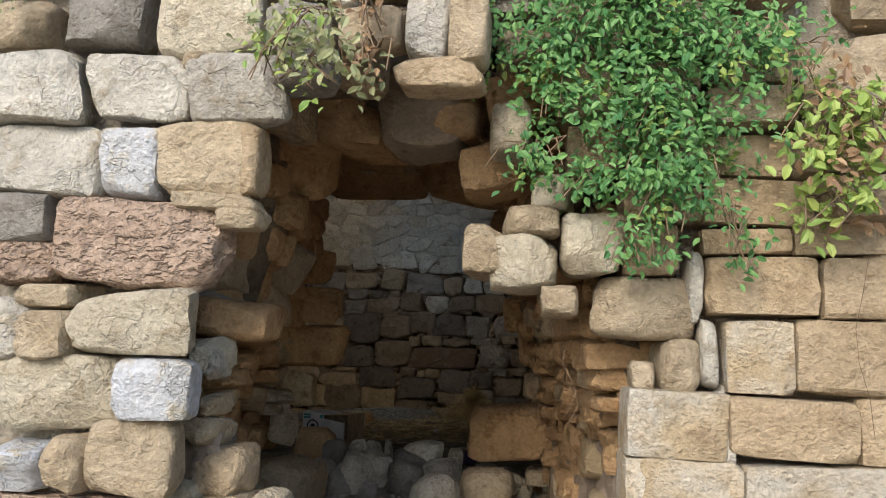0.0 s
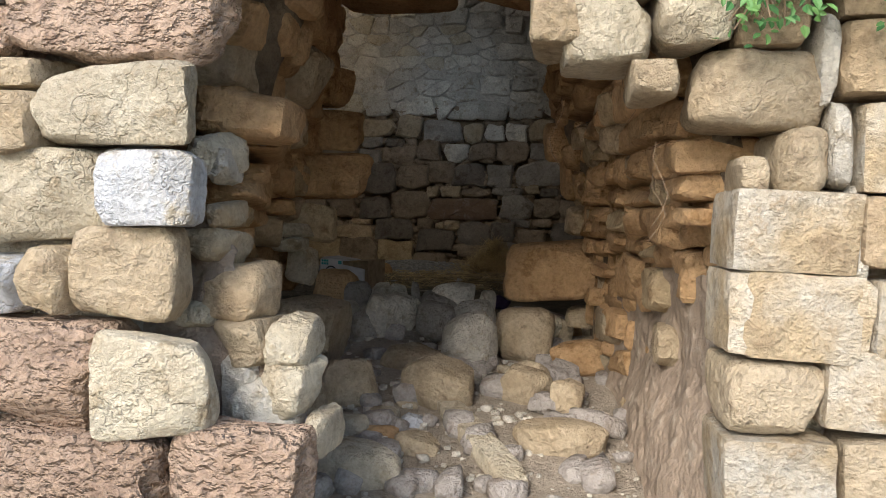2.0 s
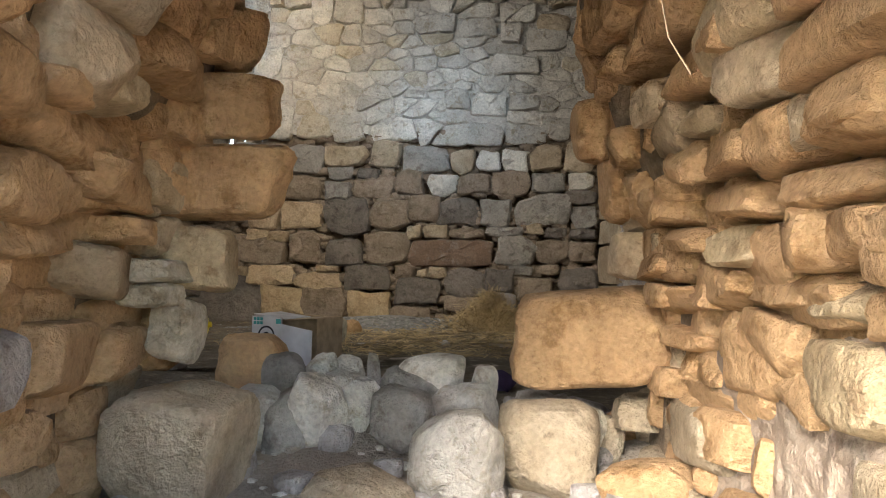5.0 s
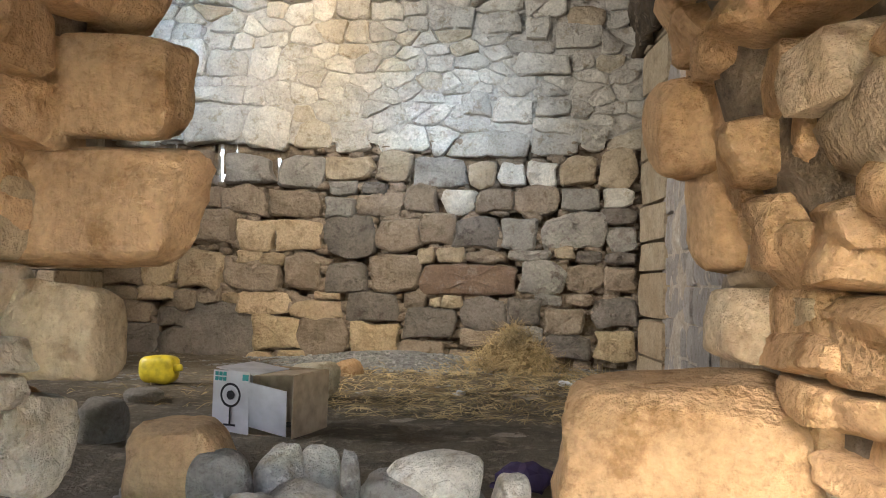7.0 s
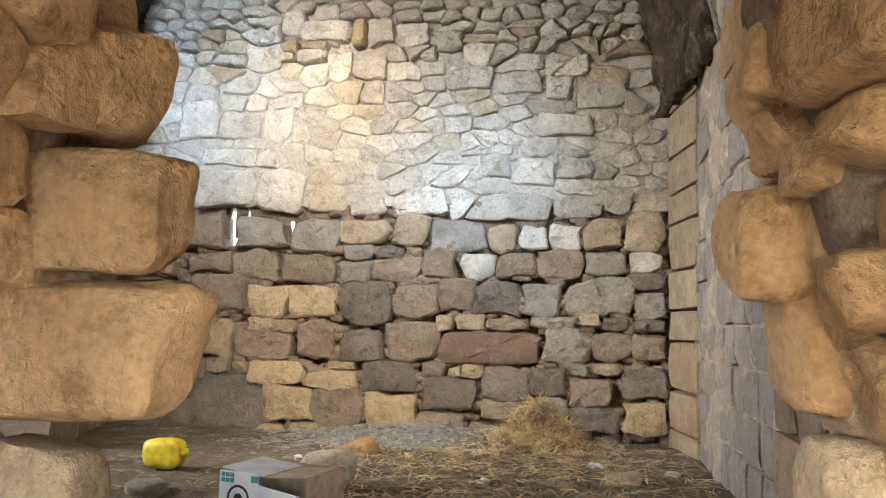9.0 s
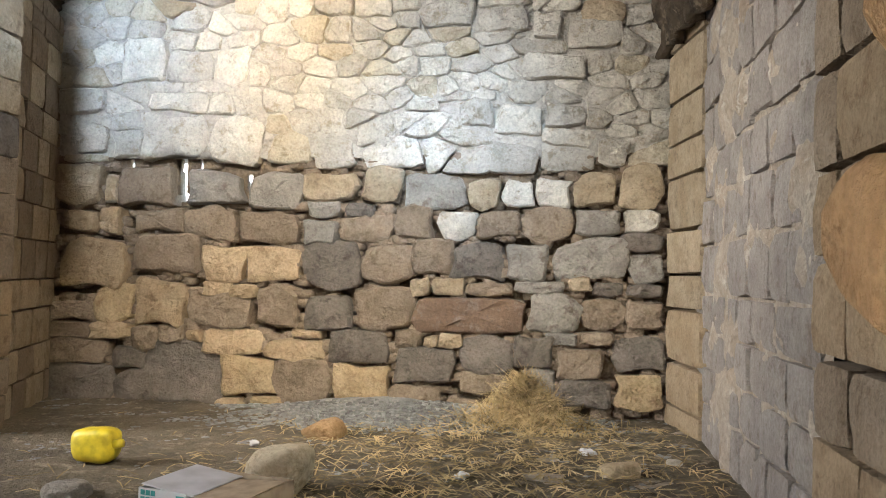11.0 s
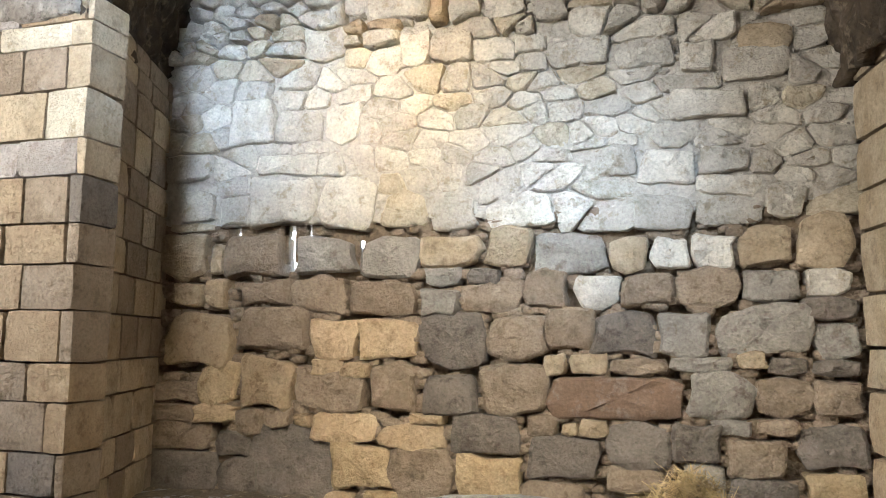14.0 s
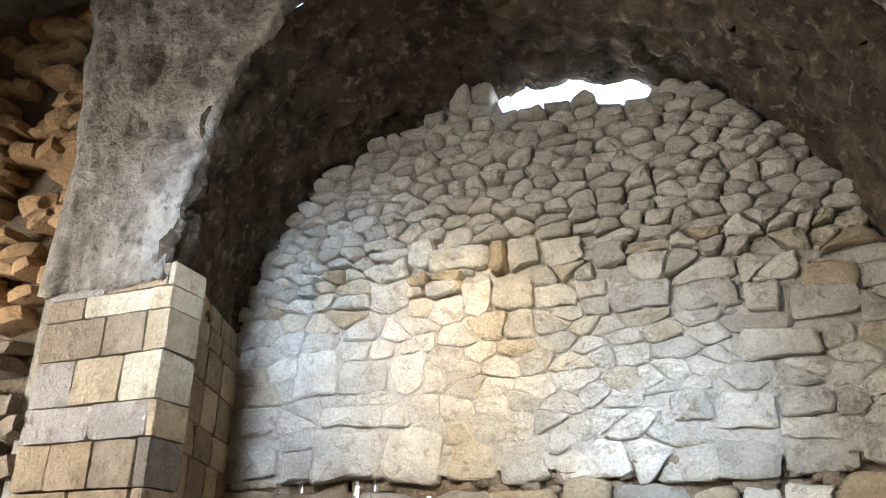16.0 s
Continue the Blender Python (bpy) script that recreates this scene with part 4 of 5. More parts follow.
ol(0.15, 1.23, 0.42, 0.36, "l")
ol(-0.24, 0.93, 0.87, 0.27, "p")
ol(0.44, 0.95, 0.50, 0.32, "p")
ol(-0.31, 0.61, 0.70, 0.36, "p")
ol(0.37, 0.61, 0.66, 0.34, "t")
# stones set back at the edge of the breach
ole(0.21, 4.65, 1.68, 0.18, 0.30, 0.13, "t")
ole(0.31, 4.65, 1.51, 0.23, 0.30, 0.22, "f")
ole(0.34, 4.65, 1.33, 0.23, 0.30, 0.19, "t")
ole(0.51, 4.65, 1.34, 0.16, 0.30, 0.19, "l")
ole(0.51, 4.65, 1.17, 0.20, 0.30, 0.21, "l")
ole(0.16, 4.65, 1.42, 0.18, 0.30, 0.11, "l")
ole(0.31, 4.65, 1.16, 0.15, 0.30, 0.25, "w")
ole(0.43, 4.65, 1.11, 0.27, 0.30, 0.19, "w")
ole(0.33, 4.65, 0.91, 0.57, 0.30, 0.20, "f")
ole(0.23, 4.65, 1.98, 0.09, 0.30, 0.14, "w")
ole(0.63, 4.65, 1.00, 0.09, 0.30, 0.16, "l")
ole(0.22, 4.65, 2.02, 0.10, 0.34, 0.17, "l")
ole(0.24, 4.65, 1.80, 0.08, 0.34, 0.10, "t")
# crumbled mortar that holds the broken edge together
def mortar_edge(u, v):
    z = 0.45 + 1.35 * v
    edge = 0.60 - 0.42 * max(0.0, z - 0.8)
    if u < 0.5:
        return (-0.1 + (edge + 0.1) * u * 2, 4.60, z)
    return (edge - 0.25 * (u - 0.5), 4.60 + (u - 0.5) * 0.36, z)


sheet("mortar_fill", mortar_edge, 60, 60, EARTH_PLASTER, outer_left, 0.05, 5.0, 0.05)
# stones over the breach
ol(0.67, 3.34, 0.32, 0.39, "g")
ol(0.97, 3.40, 0.28, 0.20, "t")
ol(1.22, 3.42, 0.20, 0.34, "w")
ol(1.39, 3.41, 0.17, 0.37, "t")
ol(0.85, 3.53, 0.12, 0.10, "w")
ol(0.60, 3.63, 0.22, 0.19, "t")
ol(0.88, 3.68, 0.35, 0.21, "t")
ol(1.25, 3.73, 0.39, 0.25, "l")
ol(1.27, 3.19, 0.37, 0.13, "o")
# outer wall, right of the breach
orr(2.14, 2.29, 0.45, 0.28, "t")
orr(1.90, 2.56, 0.27, 0.28, "l")
orr(1.74, 2.78, 0.16, 0.16, "l")
orr(1.61, 2.47, 0.31, 0.25, "l")
orr(1.44, 2.52, 0.19, 0.23, "t")
orr(1.64, 2.65, 0.24, 0.14, "t")
orr(1.54, 3.07, 0.18, 0.25, "l")
orr(1.77, 2.31, 0.16, 0.15, "t")
orr(2.28, 2.04, 0.17, 0.24, "t")
orr(2.16, 2.54, 0.24, 0.22, "o")
orr(2.61, 2.09, 0.28, 0.31, "m")
orr(2.96, 2.10, 0.41, 0.31, "o")
orr(2.73, 1.80, 0.52, 0.25, "o")
orr(3.12, 1.80, 0.25, 0.27, "o")
orr(2.88, 1.51, 0.70, 0.30, "m")
orr(2.62, 2.39, 0.46, 0.25, "o")
orr(3.02, 2.39, 0.32, 0.26, "o")
orr(2.56, 2.58, 0.37, 0.11, "o")
orr(2.97, 2.60, 0.44, 0.14, "o")
orr(2.61, 2.75, 0.46, 0.20, "o")
orr(3.02, 2.76, 0.36, 0.18, "t")
orr(2.56, 2.96, 0.38, 0.19, "o")
orr(2.98, 2.97, 0.45, 0.23, "t")
orr(2.57, 3.15, 0.38, 0.16, "t")
orr(2.21, 2.78, 0.34, 0.24, "o")
orr(1.93, 3.00, 0.27, 0.21, "o")
orr(2.22, 3.01, 0.31, 0.21, "t")
orr(2.22, 3.24, 0.32, 0.24, "t")
orr(1.90, 3.24, 0.30, 0.25, "t")
orr(1.60, 3.44, 0.26, 0.19, "t")
orr(1.91, 3.50, 0.34, 0.26, "t")
orr(2.26, 3.50, 0.33, 0.26, "t")
orr(2.60, 3.38, 0.33, 0.27, "t")
orr(2.99, 3.24, 0.45, 0.31, "t")
orr(2.30, 1.51, 0.39, 0.31, "m")
orr(2.27, 1.80, 0.43, 0.28, "m")
orr(2.14, 1.99, 0.11, 0.14, "t")
orr(2.35, 2.38, 0.07, 0.33, "w")
orr(2.41, 2.10, 0.08, 0.30, "w")
orr(2.47, 1.74, 0.09, 0.48, "w")
orr(2.29, 1.51, 0.48, 0.29, "m")
orr(2.22, 1.22, 0.33, 0.26, "t")
orr(2.68, 1.26, 0.58, 0.28, "m")
orr(2.25, 0.93, 0.37, 0.31, "m")
orr(2.72, 0.96, 0.53, 0.28, "t")
orr(2.35, 0.61, 0.53, 0.33, "t")
block("core", -6.0, -0.05, 4.42, 4.62, 0.0, 6.5, MORTAR, outer_left)
block("core", -6.0, -0.85, 4.62, 7.35, 0.0, 6.5, EARTH_MORTAR, outer_left)
block("core", 2.3, 8.0, 4.85, 7.35, 0.0, 6.5, MORTAR, outer_right)
lintel = tagged(block("wall_over_breach", 0.2, 2.3, 4.6, 7.35, 3.62, 6.5, MORTAR), "rubble masonry above the breach", "wall", kind="structure")
# plainer stones that carry the walls on past the breach
for i, (x0, x1, y, owner) in enumerate(((-4.5, -0.8, 4.42, outer_left), (3.0, 6.0, 4.85, outer_right))):
    z = 0.4
    while z < 5.0:
        h = rng.uniform(0.28, 0.36)
        x = x0
        while x < x1:
            w = min(rng.uniform(0.35, 0.6), x1 - x + 0.05)
            stone("stone", (x + w / 2, y, z + h / 2), (w, 0.4, h), STONE["w" if i == 0 and z > 2 else "t"], owner, (0, rng.uniform(-2, 2), 0), 3, jitter=0.1)
            x += w
        z += h
for x in np.arange(-0.7, 3.0, 0.42):
    for k, z in enumerate((3.82, 4.14, 4.46, 4.78)):
        stone("stone", (x + 0.1 * k, 4.45 if x < 0.9 else 4.72, z), (0.43, 0.4, 0.32), STONE["w" if x < 0.5 else "t"], outer_left if x < 0.9 else outer_right, (0, rng.uniform(-3, 3), 0), 4, jitter=0.12)

# ---- fallen stones ----
def boulder(x, y, z, w, h, kind, label=""):
    names = {"w": "white", "t": "tan", "g": "grey", "o": "ochre", "l": "pale yellow", "c": "blue-grey"}
    low = floor_z(x, y)
    top = z + h / 2
    full = max(h, top - low + 0.05)
    ob = stone("fallen_stone", (x, y, top - full / 2), (w, w * rng.uniform(0.75, 1.0), full), STONE[kind], None, (rng.uniform(-8, 8), rng.uniform(-10, 10), rng.uniform(-25, 25)), 11,
               square=4.5, jitter=0.3, cuts=11, rough=0.028)
    return tagged(ob, label or names[kind] + " broken stone fallen on the dusty rubble floor", "stone", "fallen stones in the breach")


boulder(0.90, 7.08, 0.97, 0.40, 0.42, "w", "bright white broken boulder on the rubble")
boulder(1.28, 7.30, 1.00, 0.41, 0.42, "t")
boulder(0.82, 6.45, 0.81, 0.45, 0.30, "t")
boulder(0.27, 6.34, 0.80, 0.35, 0.32, "t")
boulder(0.57, 6.95, 0.84, 0.43, 0.21, "t")
boulder(0.09, 7.58, 1.00, 0.33, 0.32, "g")
boulder(0.60, 8.08, 1.06, 0.46, 0.28, "g")
boulder(1.67, 7.09, 0.88, 0.38, 0.28, "o")
boulder(1.56, 6.38, 0.77, 0.20, 0.26, "t")
boulder(1.31, 6.56, 0.79, 0.31, 0.27, "t")
boulder(0.41, 5.89, 0.65, 0.20, 0.18, "l")
boulder(0.58, 5.89, 0.62, 0.20, 0.14, "o")
boulder(0.79, 5.78, 0.62, 0.24, 0.15, "t")
boulder(0.72, 6.06, 0.65, 0.15, 0.13, "c")
boulder(0.59, 5.44, 0.61, 0.40, 0.25, "l")
boulder(1.52, 5.92, 0.67, 0.46, 0.20, "t")
boulder(1.81, 7.87, 1.05, 0.24, 0.33, "t")
boulder(0.30, 5.58, 0.64, 0.14, 0.26, "o")
boulder(-0.28, 7.98, 1.22, 0.41, 0.30, "o")
boulder(-0.08, 7.91, 1.16, 0.23, 0.24, "g")
boulder(0.16, 8.30, 1.16, 0.18, 0.14, "w")
boulder(0.67, 8.07, 1.18, 0.38, 0.20, "w")
boulder(0.19, 7.56, 1.12, 0.26, 0.22, "w")
boulder(0.61, 7.62, 1.08, 0.31, 0.18, "g")
boulder(0.27, 7.80, 1.12, 0.36, 0.19, "w")
boulder(-0.72, 10.85, 1.10, 0.40, 0.34, "l", "pale pinkish boulder on the chamber floor")
boulder(-0.96, 12.50, 1.04, 0.36, 0.17, "o", "ochre flat stone in the gravel by the wall")
boulder(1.32, 11.70, 1.03, 0.28, 0.12, "t")
boulder(1.73, 12.05, 1.00, 0.12, 0.12, "w")
boulder(-1.91, 10.55, 1.00, 0.28, 0.12, "g")
# more of them
boulder(0.89, 7.70, 1.09, 0.27, 0.21, "w")
boulder(0.94, 8.05, 1.17, 0.14, 0.13, "w")
boulder(1.14, 7.74, 1.05, 0.21, 0.13, "t")
boulder(-0.08, 7.57, 1.06, 0.32, 0.19, "w")
boulder(-0.30, 7.23, 1.07, 0.47, 0.24, "w")
boulder(0.03, 8.19, 1.21, 0.18, 0.08, "w")
boulder(-1.37, 9.18, 1.12, 0.27, 0.19, "g")
boulder(0.37, 8.03, 1.19, 0.08, 0.19, "g")
boulder(1.66, 7.92, 1.02, 0.18, 0.10, "o")
boulder(1.38, 7.66, 1.05, 0.33, 0.15, "l")
boulder(1.55, 6.42, 0.77, 0.18, 0.25, "t")
boulder(1.33, 6.66, 0.82, 0.25, 0.27, "t")
boulder(1.18, 6.89, 0.79, 0.13, 0.14, "l")
boulder(1.50, 7.65, 1.02, 0.25, 0.14, "t")
boulder(1.00, 6.93, 0.80, 0.12, 0.15, "g")
boulder(0.10, 6.06, 0.72, 0.26, 0.29, "t")
boulder(0.63, 6.34, 0.68, 0.15, 0.10, "t")
boulder(0.52, 6.12, 0.66, 0.22, 0.14, "l")
# long slab lying in the breach
slab = stone("stone_slab", (1.10, 5.85, 0.66), (0.16, 1.15, 0.10), STONE["l"], None, (6, 0, 26), 6, square=9.0, jitter=0.08, cuts=1, rough=0.02)
tagged(slab, "long pale stone slab lying on the rubble", "slab")

chips = Heap()
for _ in range(900):
    y = rng.uniform(4.6, 8.6)
    x = rng.uniform(along(LEFT, min(y, 7.9)) + 0.1, along(RIGHT, min(y, 7.9)) - 0.1)
    s = rng.uniform(0.012, 0.06) * rng.uniform(0.5, 1.0)
    chips.add((x, y, floor_z(x, y) + s * 0.3), (s * 1.3, s, s * 0.8), (0, 0, rng.uniform(0, 180)), 2, jitter=0.3)
tagged(chips.make("stone_chips", STONE["w"]), "scattered pale stone chips on the breach floor", "rubble", kind="stuff")
rubble = Heap()
for _ in range(130):
    y = rng.uniform(5.2, 8.4)
    x = rng.uniform(along(LEFT, min(y, 7.9)), along(RIGHT, min(y, 7.9)))
    s = rng.uniform(0.07, 0.17)
    rubble.add((x, y, floor_z(x, y) + s * 0.25), (s * 1.3, s, s * 0.8), (rng.uniform(-20, 20), rng.uniform(-20, 20), rng.uniform(0, 180)), 3, jitter=0.25, cuts=4)
tagged(rubble.make("small_rubble", STONE["v"]), "small broken grey rubble on the breach floor", "rubble", kind="stuff")
gravel = Heap()
for _ in range(13000):
    x, y = rng.uniform(-4.3, 2.0), rng.uniform(11.2, 13.75)
    if rng.random() > (y - 10.8) / 1.6:
        continue
    s = rng.uniform(0.015, 0.04)
    gravel.add((x, y, floor_z(x, y) + s * 0.3 + 0.12 * max(0, y - 12.6) * math.exp(-((x + 0.6) / 1.2) ** 2)), (s * 1.3, s, s), (0, 0, rng.uniform(0, 180)), 1, jitter=0.2, cuts=1)
tagged(gravel.make("gravel", GRAVEL, smooth=False), "grey crushed gravel spread along the wall foot", "gravel", kind="stuff")


def bank(u, v):
    x, y = -4.4 + 6.4 * u, 12.3 + 1.5 * v
    return (x, y, floor_z(x, y) - 0.03 + 0.13 * max(0, y - 12.6) * math.exp(-((x + 0.6) / 1.2) ** 2) + 0.04 * v)


tagged(sheet("gravel_bank", bank, 60, 20, GRAVEL, None, 0.02, 6.0), "low bank of fine grey gravel against the wall", "gravel", kind="structure")
chamber_floor = sheet("floor_dirt", lambda u, v: (-8 + 10.2 * u, 8.0 + 5.8 * v, floor_z(-8 + 10.2 * u, 9) + 0.035), 60, 40, DIRT, None, 0.03, 4.0)
tagged(chamber_floor, "dark trodden dirt with straw and dung", "floor", kind="structure")

# ---- straw ----
STRAW = plain("dry_straw", (0.50, 0.38, 0.20), 0.8, spread=0.25, scale=4.0)


def blades(points, length, width):
    heap = Heap()
    for x, y, z, steep in points:
        a, l = rng.uniform(0, 6.3), length * rng.uniform(0.5, 1.2)
        tilt = rng.normal(0, steep)
        d = np.array([math.cos(a) * math.cos(tilt), math.sin(a) * math.cos(tilt), math.sin(tilt)]) * l / 2
        side = np.array([-math.sin(a), math.cos(a), 0.3]) * width / 2
        c = np.array([x, y, z])
        bend = np.array([0, 0, rng.uniform(0, 0.12) * l])
        heap.raw([c - d - side, c - d + side, c + bend + side, c + bend - side, c + d + side * 0.5, c + d - side * 0.5], [(0, 1, 2, 3), (3, 2, 4, 5)])
    return heap


pile = []
for _ in range(2600):
    r, a = abs(rng.normal(0, 0.30)), rng.uniform(0, 6.3)
    x, y = 0.62 + 1.2 * r * math.cos(a), 13.15 + 0.75 * r * math.sin(a)
    top = 0.46 * math.exp(-(r / 0.34) ** 2)
    pile.append((x, min(y, 13.7), 1.0 + rng.uniform(0, 1) * top + 0.02, 0.45))
tagged(blades(pile, 0.32, 0.006).make("straw_pile", STRAW, smooth=False), "loose heap of dry straw against the wall", "straw", kind="stuff")
litter = [(rng.normal(0.5, 1.0), rng.uniform(10.2, 13.3), 0.0, 0.12) for _ in range(3600)]
litter = [(x, y, floor_z(x, y) + 0.055, s) for x, y, z, s in litter if -3.5 < x < 2.0]
tagged(blades(litter, 0.17, 0.008).make("straw_litter", STRAW, smooth=False), "thin straw trodden into the chamber floor", "straw", kind="stuff")

# ---- yellow jug ----
YELLOW = plain("yellow_plastic", (0.62, 0.50, 0.03), 0.45, spread=0.12, sheen=0.5)
jug = holder("plastic_jug", (-2.2, 11.3, 1.0), "crumpled yellow plastic oil jug lying on its side", "jug")
bm = bmesh.new()
bmesh.ops.create_uvsphere(bm, u_segments=24, v_segments=16, radius=1)
for v in bm.verts:
    p = v.co.copy()
    k = (abs(p.x) ** 4 + abs(p.y) ** 4 + abs(p.z) ** 4) ** 0.25
    p /= k
    p.x *= 0.17 * (1 - 0.18 * max(0, p.x)); p.y *= 0.10; p.z *= 0.115 * (1 - 0.35 * max(0, p.x))
    v.co = p + Vector((-2.2, 11.3, 1.10)) + noise.noise_vector(p * 9) * 0.014
part("body", bm, YELLOW, jug, smooth=True)
bm = bmesh.new()
bmesh.ops.create_cone(bm, cap_ends=True, segments=20, radius1=0.032, radius2=0.028, depth=0.06, matrix=pose(-2.03, 11.27, 1.12, 0, 80, 0))
part("neck", bm, YELLOW, jug, smooth=True)

# ---- cardboard box ----
CARD = plain("printed_white_card", (0.60, 0.58, 0.60), 0.7, spread=0.08, scale=6)
BROWN = plain("brown_card", (0.40, 0.30, 0.20), 0.8, spread=0.1)
TEAL = plain("teal_print", (0.06, 0.30, 0.30), 0.7)
INK = plain("black_print", (0.02, 0.02, 0.025), 0.7)
BOXAT = pose(-0.62, 9.75, 0.98, 0, 0, -12)


def card(name, x0, x1, y0, y1, z0, z1, mat, parent, turn=(0, 0, 0), label=""):
    bm = bmesh.new()
    c = Vector(((x0 + x1) / 2, (y0 + y1) / 2, (z0 + z1) / 2))
    bmesh.ops.create_cube(bm, size=1, matrix=BOXAT @ Matrix.Translation(c) @ pose(0, 0, 0, *turn) @ Matrix.Diagonal((x1 - x0, y1 - y0, z1 - z0, 1)))
    return part(name, bm, mat, parent, label)


box = tagged(new("cardboard_box"), "torn white cardboard box printed with a fan, open flaps", "box")
box.matrix_basis = BOXAT
front_panel = card("front_panel", -0.27, -0.02, -0.2, -0.194, 0.0, 0.36, CARD, box, label="white panel with printed fan")
card("back_panel", -0.27, 0.27, 0.194, 0.2, 0.0, 0.36, BROWN, box)
card("side_panel", -0.276, -0.27, -0.2, 0.2, 0.0, 0.36, CARD, box)
card("side_panel", 0.27, 0.276, -0.2, 0.2, 0.0, 0.36, BROWN, box)
card("bottom_panel", -0.27, 0.27, -0.2, 0.2, 0.0, 0.005, BROWN, box)
card("flap", -0.27, 0.0, -0.19, 0.19, 0.357, 0.362, CARD, box, (0, 6, 0))
card("flap", 0.0, 0.27, -0.19, 0.15, 0.350, 0.355, BROWN, box, (0, -5, 0))
card("flap", -0.02, 0.24, -0.212, -0.206, 0.02, 0.30, CARD, box, (14, 8, 0), "torn flap hanging forward")
for i in range(3):
    for j in range(2):
        card("print_square", -0.262 + i * 0.028, -0.24 + i * 0.028, -0.203, -0.2005, 0.33 - j * 0.03, 0.352 - j * 0.03, TEAL, front_panel)
card("print_square", -0.07, -0.03, -0.203, -0.2005, 0.31, 0.345, TEAL, front_panel)


def print_disc(r0, r1, x, z):
    """A flat printed ring on the front panel."""
    bm = bmesh.new()
    n = 20
    inside = [bm.verts.new(BOXAT @ Vector((x + r0 * math.cos(6.283 * k / n), -0.2015, z + r0 * math.sin(6.283 * k / n)))) for k in range(n)]
    outside = [bm.verts.new(BOXAT @ Vector((x + r1 * math.cos(6.283 * k / n), -0.2015, z + r1 * math.sin(6.283 * k / n)))) for k in range(n)]
    for k in range(n):
        bm.faces.new((inside[k], inside[(k + 1) % n], outside[(k + 1) % n], outside[k]))
    return part("print_fan", bm, INK, front_panel)


print_disc(0.058, 0.072, -0.15, 0.22)
print_disc(0.004, 0.02, -0.15, 0.22)
for tilt in (20, 140, 260):
    card("print_fan", -0.176, -0.124, -0.203, -0.2005, 0.208, 0.232, INK, front_panel, (0, tilt, 0))
card("print_fan", -0.155, -0.145, -0.203, -0.2005, 0.05, 0.15, INK, front_panel)
card("print_fan", -0.19, -0.11, -0.203, -0.2005, 0.04, 0.052, INK, front_panel)

# ---- litter ----
BAG = plain("white_plastic", (0.62, 0.63, 0.66), 0.4, sheen=0.5)
VIOLET = plain("violet_cloth", (0.05, 0.035, 0.085), 0.9)
for x, y, s, mat, what in ((1.13, 12.25, 0.12, BAG, "crumpled white plastic scrap on the dirt"), (0.3, 11.4, 0.1, BAG, "crumpled white plastic scrap on the dirt"), (0.95, 8.75, 0.26, VIOLET, "dark violet cloth rag on the dirt"), (-1.4, 12.1, 0.08, BAG, "small white scrap on the gravel")):
    bm = bmesh.new()
    bmesh.ops.create_icosphere(bm, subdivisions=3, radius=s / 2)
    z0 = floor_z(x, y) + 0.03
    for v in bm.verts:
        n = noise.noise_vector(v.co * (3 / s) + Vector((x, y, 0))) * s * 0.22
        v.co = Vector((v.co.x, v.co.y, v.co.z * 0.5)) + n + Vector((x, y, z0 + s * 0.15))
    ob = part("plastic_scrap" if mat is BAG else "rag", bm, mat, None)
    tagged(ob, what, "litter")

# ---- plants on the outer wall ----
def leaf_material(name, light, dark):
    mat = bpy.data.materials.new(name)
    mat.use_nodes = True
    nt = mat.node_tree
    N, L = nt.nodes.new, nt.links.new
    geo, ramp = N("ShaderNodeNewGeometry"), N("ShaderNodeMix")
    ramp.data_type = "RGBA"
    ramp.inputs[6].default_value, ramp.inputs[7].default_value = (*dark, 1), (*light, 1)
    L(geo.outputs["Random Per Island"], ramp.inputs[0])
    shader = nt.nodes["Principled BSDF"]
    L(ramp.outputs[2], shader.inputs["Base Color"])
    shader.inputs["Roughness"].default_value = 0.5
    shader.inputs["Specular IOR Level"].default_value = 0.35
    thin = N("ShaderNodeBsdfTranslucent")
    L(ramp.outputs[2], thin.inputs[0])
    both = N("ShaderNodeMixShader")
    both.inputs[0].default_value = 0.3
    L(shader.outputs[0], both.inputs[1])
    L(thin.outputs[0], both.inputs[2])
    L(both.outputs[0], nt.nodes["Material Output"].inputs[0])
    return mat


GREEN = leaf_material("green_leaf", (0.20, 0.38, 0.12), (0.06, 0.18, 0.06))
LIME = leaf_material("yellow_green_leaf", (0.42, 0.50, 0.14), (0.20, 0.32, 0.08))
DRY = leaf_material("fading_leaf", (0.42, 0.42, 0.22), (0.20, 0.24, 0.12))
WITHERED = leaf_material("withered_leaf", (0.40, 0.26, 0.14), (0.24, 0.15, 0.09))
TWIG = plain("brown_twig", (0.20, 0.14, 0.09), 0.85, spread=0.2)


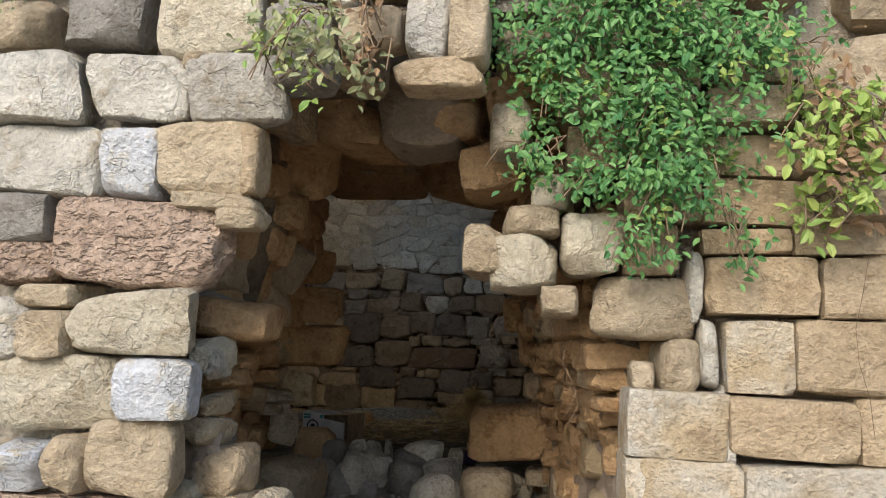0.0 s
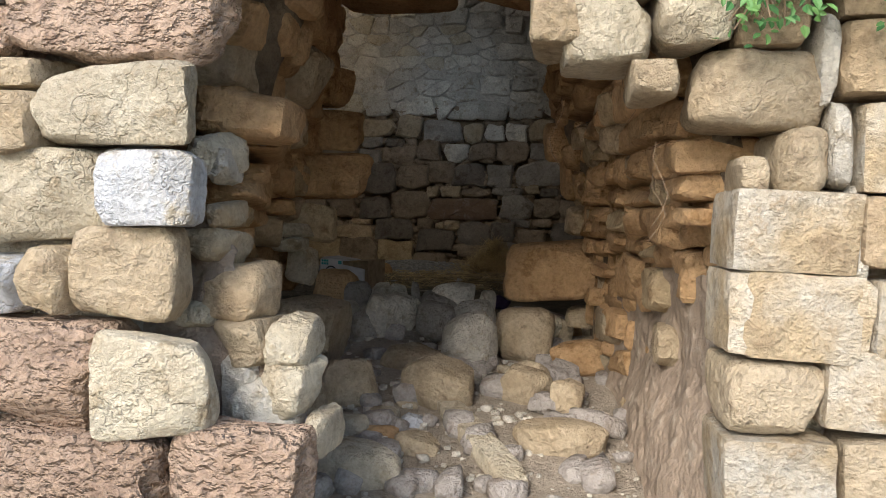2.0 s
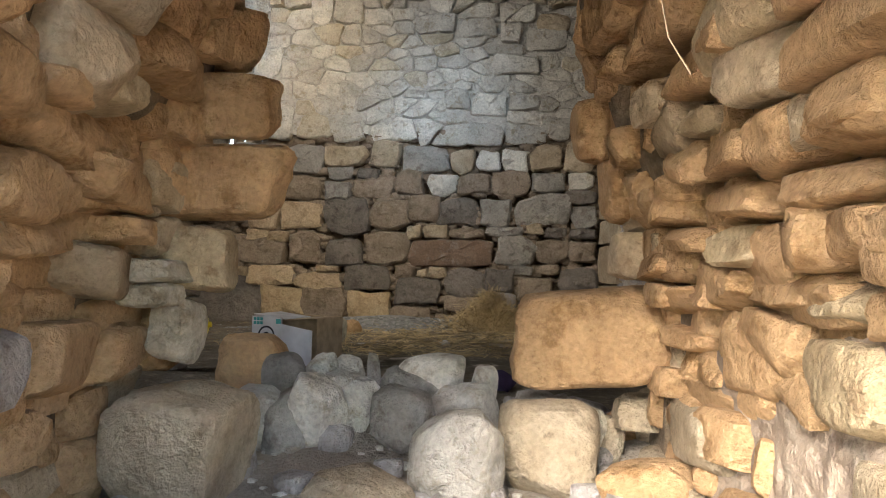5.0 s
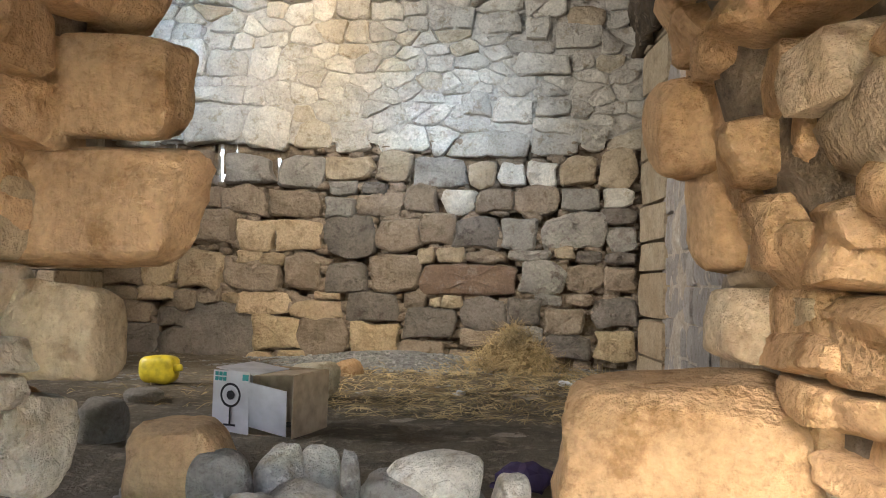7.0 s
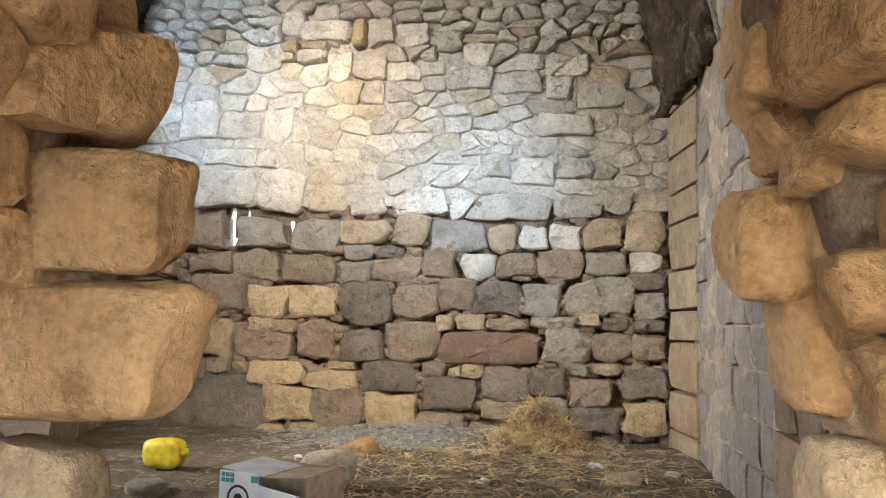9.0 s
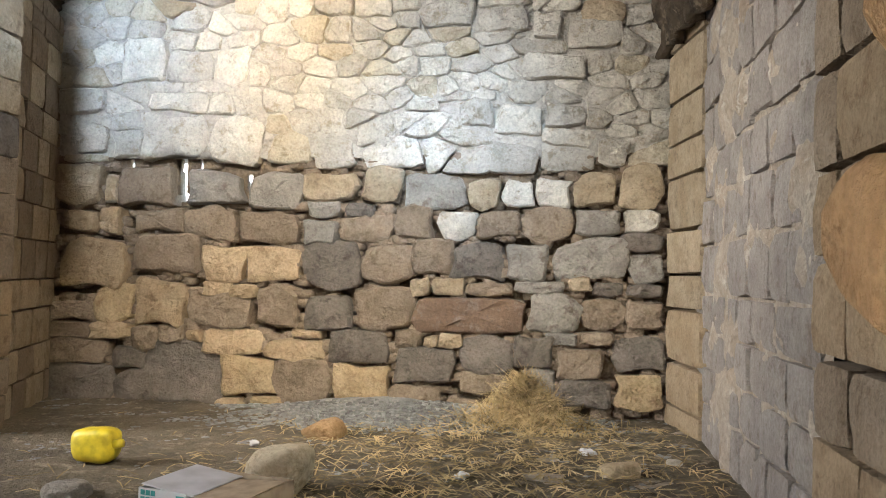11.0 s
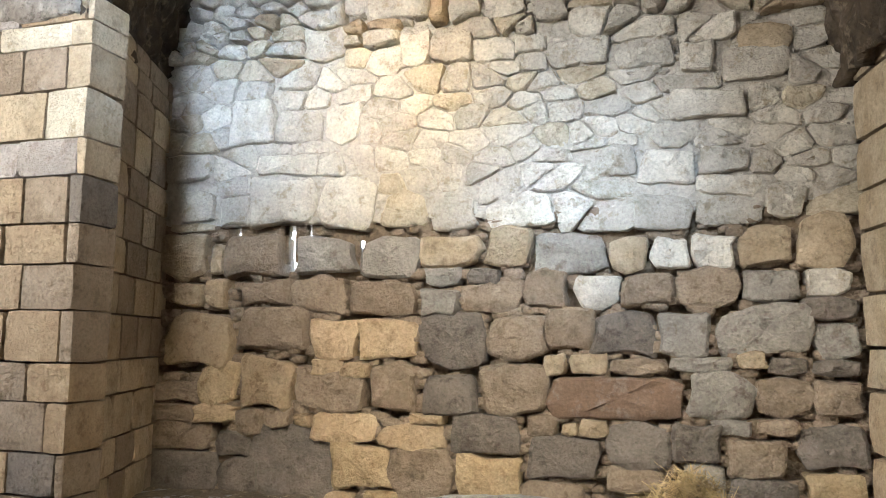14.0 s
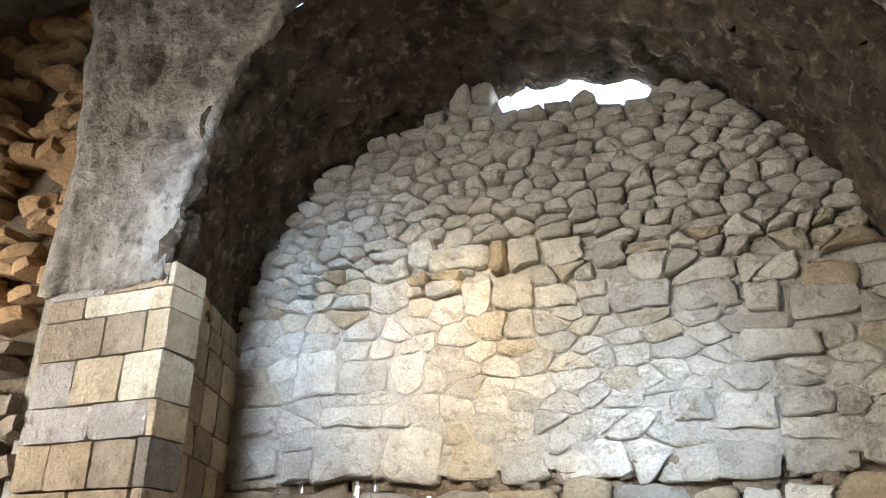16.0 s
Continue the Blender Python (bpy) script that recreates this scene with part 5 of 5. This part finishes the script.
def leaf(heap, at, size, out):
    """One folded pointed leaf."""
    d = np.array([rng.normal(0, 0.6), -abs(rng.normal(0.3, 0.4)), rng.normal(-0.45, 0.5)])
    d /= np.linalg.norm(d)
    s = np.cross(d, np.array([rng.normal(0, 0.5), -1, rng.normal(0.6, 0.5)]))
    s /= np.linalg.norm(s) + 1e-6
    n = np.cross(s, d)
    at, w = np.array(at), size * rng.uniform(0.5, 0.7)
    heap.raw([at, at + d * size * 0.35 + s * w * 0.42 + n * w * 0.15, at + d * size * 0.75 + s * w * 0.34 + n * w * 0.12, at + d * size - n * w * 0.15,
              at + d * size * 0.75 - s * w * 0.34 + n * w * 0.12, at + d * size * 0.35 - s * w * 0.42 + n * w * 0.15, at + d * size * 0.5 - n * 0.02 * size],
             [(0, 6, 2, 1), (6, 3, 2), (0, 5, 4, 6), (6, 4, 3)])


def twig(points, radius, parent):
    cu = bpy.data.curves.new("stem", "CURVE")
    cu.dimensions, cu.bevel_depth, cu.bevel_resolution = "3D", radius, 1
    sp = cu.splines.new("POLY")
    sp.points.add(len(points) - 1)
    for k, p in zip(sp.points, points):
        k.co = (*p, 1)
    cu.materials.append(TWIG)
    return child(new("stem", cu), parent)


def bush(name, label, root, lumps, leaf_size, mats, twigs=10):
    ob = holder(name, root, label, "plant")
    heaps = [Heap() for _ in mats]
    for x, z, rx, rz, count in lumps:
        centres = [(x + rng.normal(0, 0.5) * rx, z + rng.normal(0, 0.5) * rz) for _ in range(max(3, count // 14))]
        for cx, cz in centres:
            y0 = root[1] - rng.uniform(0.02, 0.34)
            h = heaps[rng.choice(len(mats), p=[m[1] for m in mats])]
            for _ in range(14):
                leaf(h, (cx + rng.normal(0, 0.045), y0 + rng.normal(0, 0.04), cz + rng.normal(0, 0.045)), leaf_size * rng.uniform(0.6, 1.25), 1)
        for _ in range(twigs):
            a = Vector((x + rng.normal(0, 0.3) * rx, root[1] - 0.02, z + rz * 0.9))
            b = Vector((x + rng.normal(0, 0.6) * rx, root[1] - rng.uniform(0.1, 0.3), z - rz * rng.uniform(0.2, 1.0)))
            mid = (a + b) / 2 + Vector((rng.normal(0, 0.05), -0.1, 0.05))
            twig([a, a.lerp(mid, 0.5) + Vector((0, -0.04, 0)), mid, b], 0.003, ob)
    for h, m in zip(heaps, mats):
        if h.count:
            h.make("leaves", m[0], ob, smooth=False)
    return ob


bush("caper_bush", "lush green bush hanging from the wall joints", (2.1, 4.62, 3.6),
     ((2.08, 3.50, 0.55, 0.24, 2100), (2.17, 3.05, 0.32, 0.32, 1500), (1.78, 3.30, 0.26, 0.27, 900), (2.53, 3.36, 0.24, 0.22, 420), (2.24, 2.77, 0.18, 0.24, 480),
      (2.08, 2.54, 0.08, 0.11, 70), (2.48, 2.61, 0.05, 0.13, 60), (1.67, 2.91, 0.14, 0.08, 140), (1.88, 2.79, 0.12, 0.09, 140), (2.1, 3.85, 0.6, 0.2, 700)), 0.043, ((GREEN, 0.95), (LIME, 0.05)), 8)
bush("wall_weed", "yellow-green leafy weed with withered stems", (2.9, 4.62, 3.2),
     ((2.89, 3.02, 0.2, 0.22, 620), (2.86, 2.68, 0.12, 0.09, 110), (2.75, 3.3, 0.1, 0.15, 60)), 0.06, ((LIME, 0.86), (WITHERED, 0.14)), 8)
bush("wall_weed", "fading grey-green weed hanging over the breach", (0.85, 4.2, 3.5),
     ((0.77, 3.30, 0.2, 0.16, 170), (0.80, 3.14, 0.16, 0.08, 90), (0.62, 3.2, 0.1, 0.12, 60)), 0.05, ((DRY, 0.85), (LIME, 0.15)), 7)
bush("wall_weed", "withered brown weed over the breach", (1.02, 4.22, 3.6),
     ((1.00, 3.45, 0.1, 0.17, 130), (1.02, 3.22, 0.05, 0.09, 40)), 0.04, ((WITHERED, 0.75), (DRY, 0.25)), 8)
bush("wall_weed", "small dusty green weed in a wall joint", (-0.63, 4.2, 3.6), ((-0.63, 3.55, 0.05, 0.12, 110),), 0.03, ((DRY, 1.0),), 4)
# hanging roots in the breach
roots = holder("hanging_roots", (1.9, 5.0, 2.4), "thin dry roots dangling from the breach edge", "roots")
for x, y, z, l in ((1.72, 4.95, 2.42, 0.22), (1.82, 4.7, 2.1, 0.3), (1.84, 4.9, 2.0, 0.25), (2.98, 4.55, 2.5, 0.7), (1.45, 5.3, 2.35, 0.3)):
    pts = [Vector((x + 0.03 * math.sin(k * 1.3 + x * 9), y, z - l * k / 5)) for k in range(6)]
    twig(pts, 0.0013, roots)
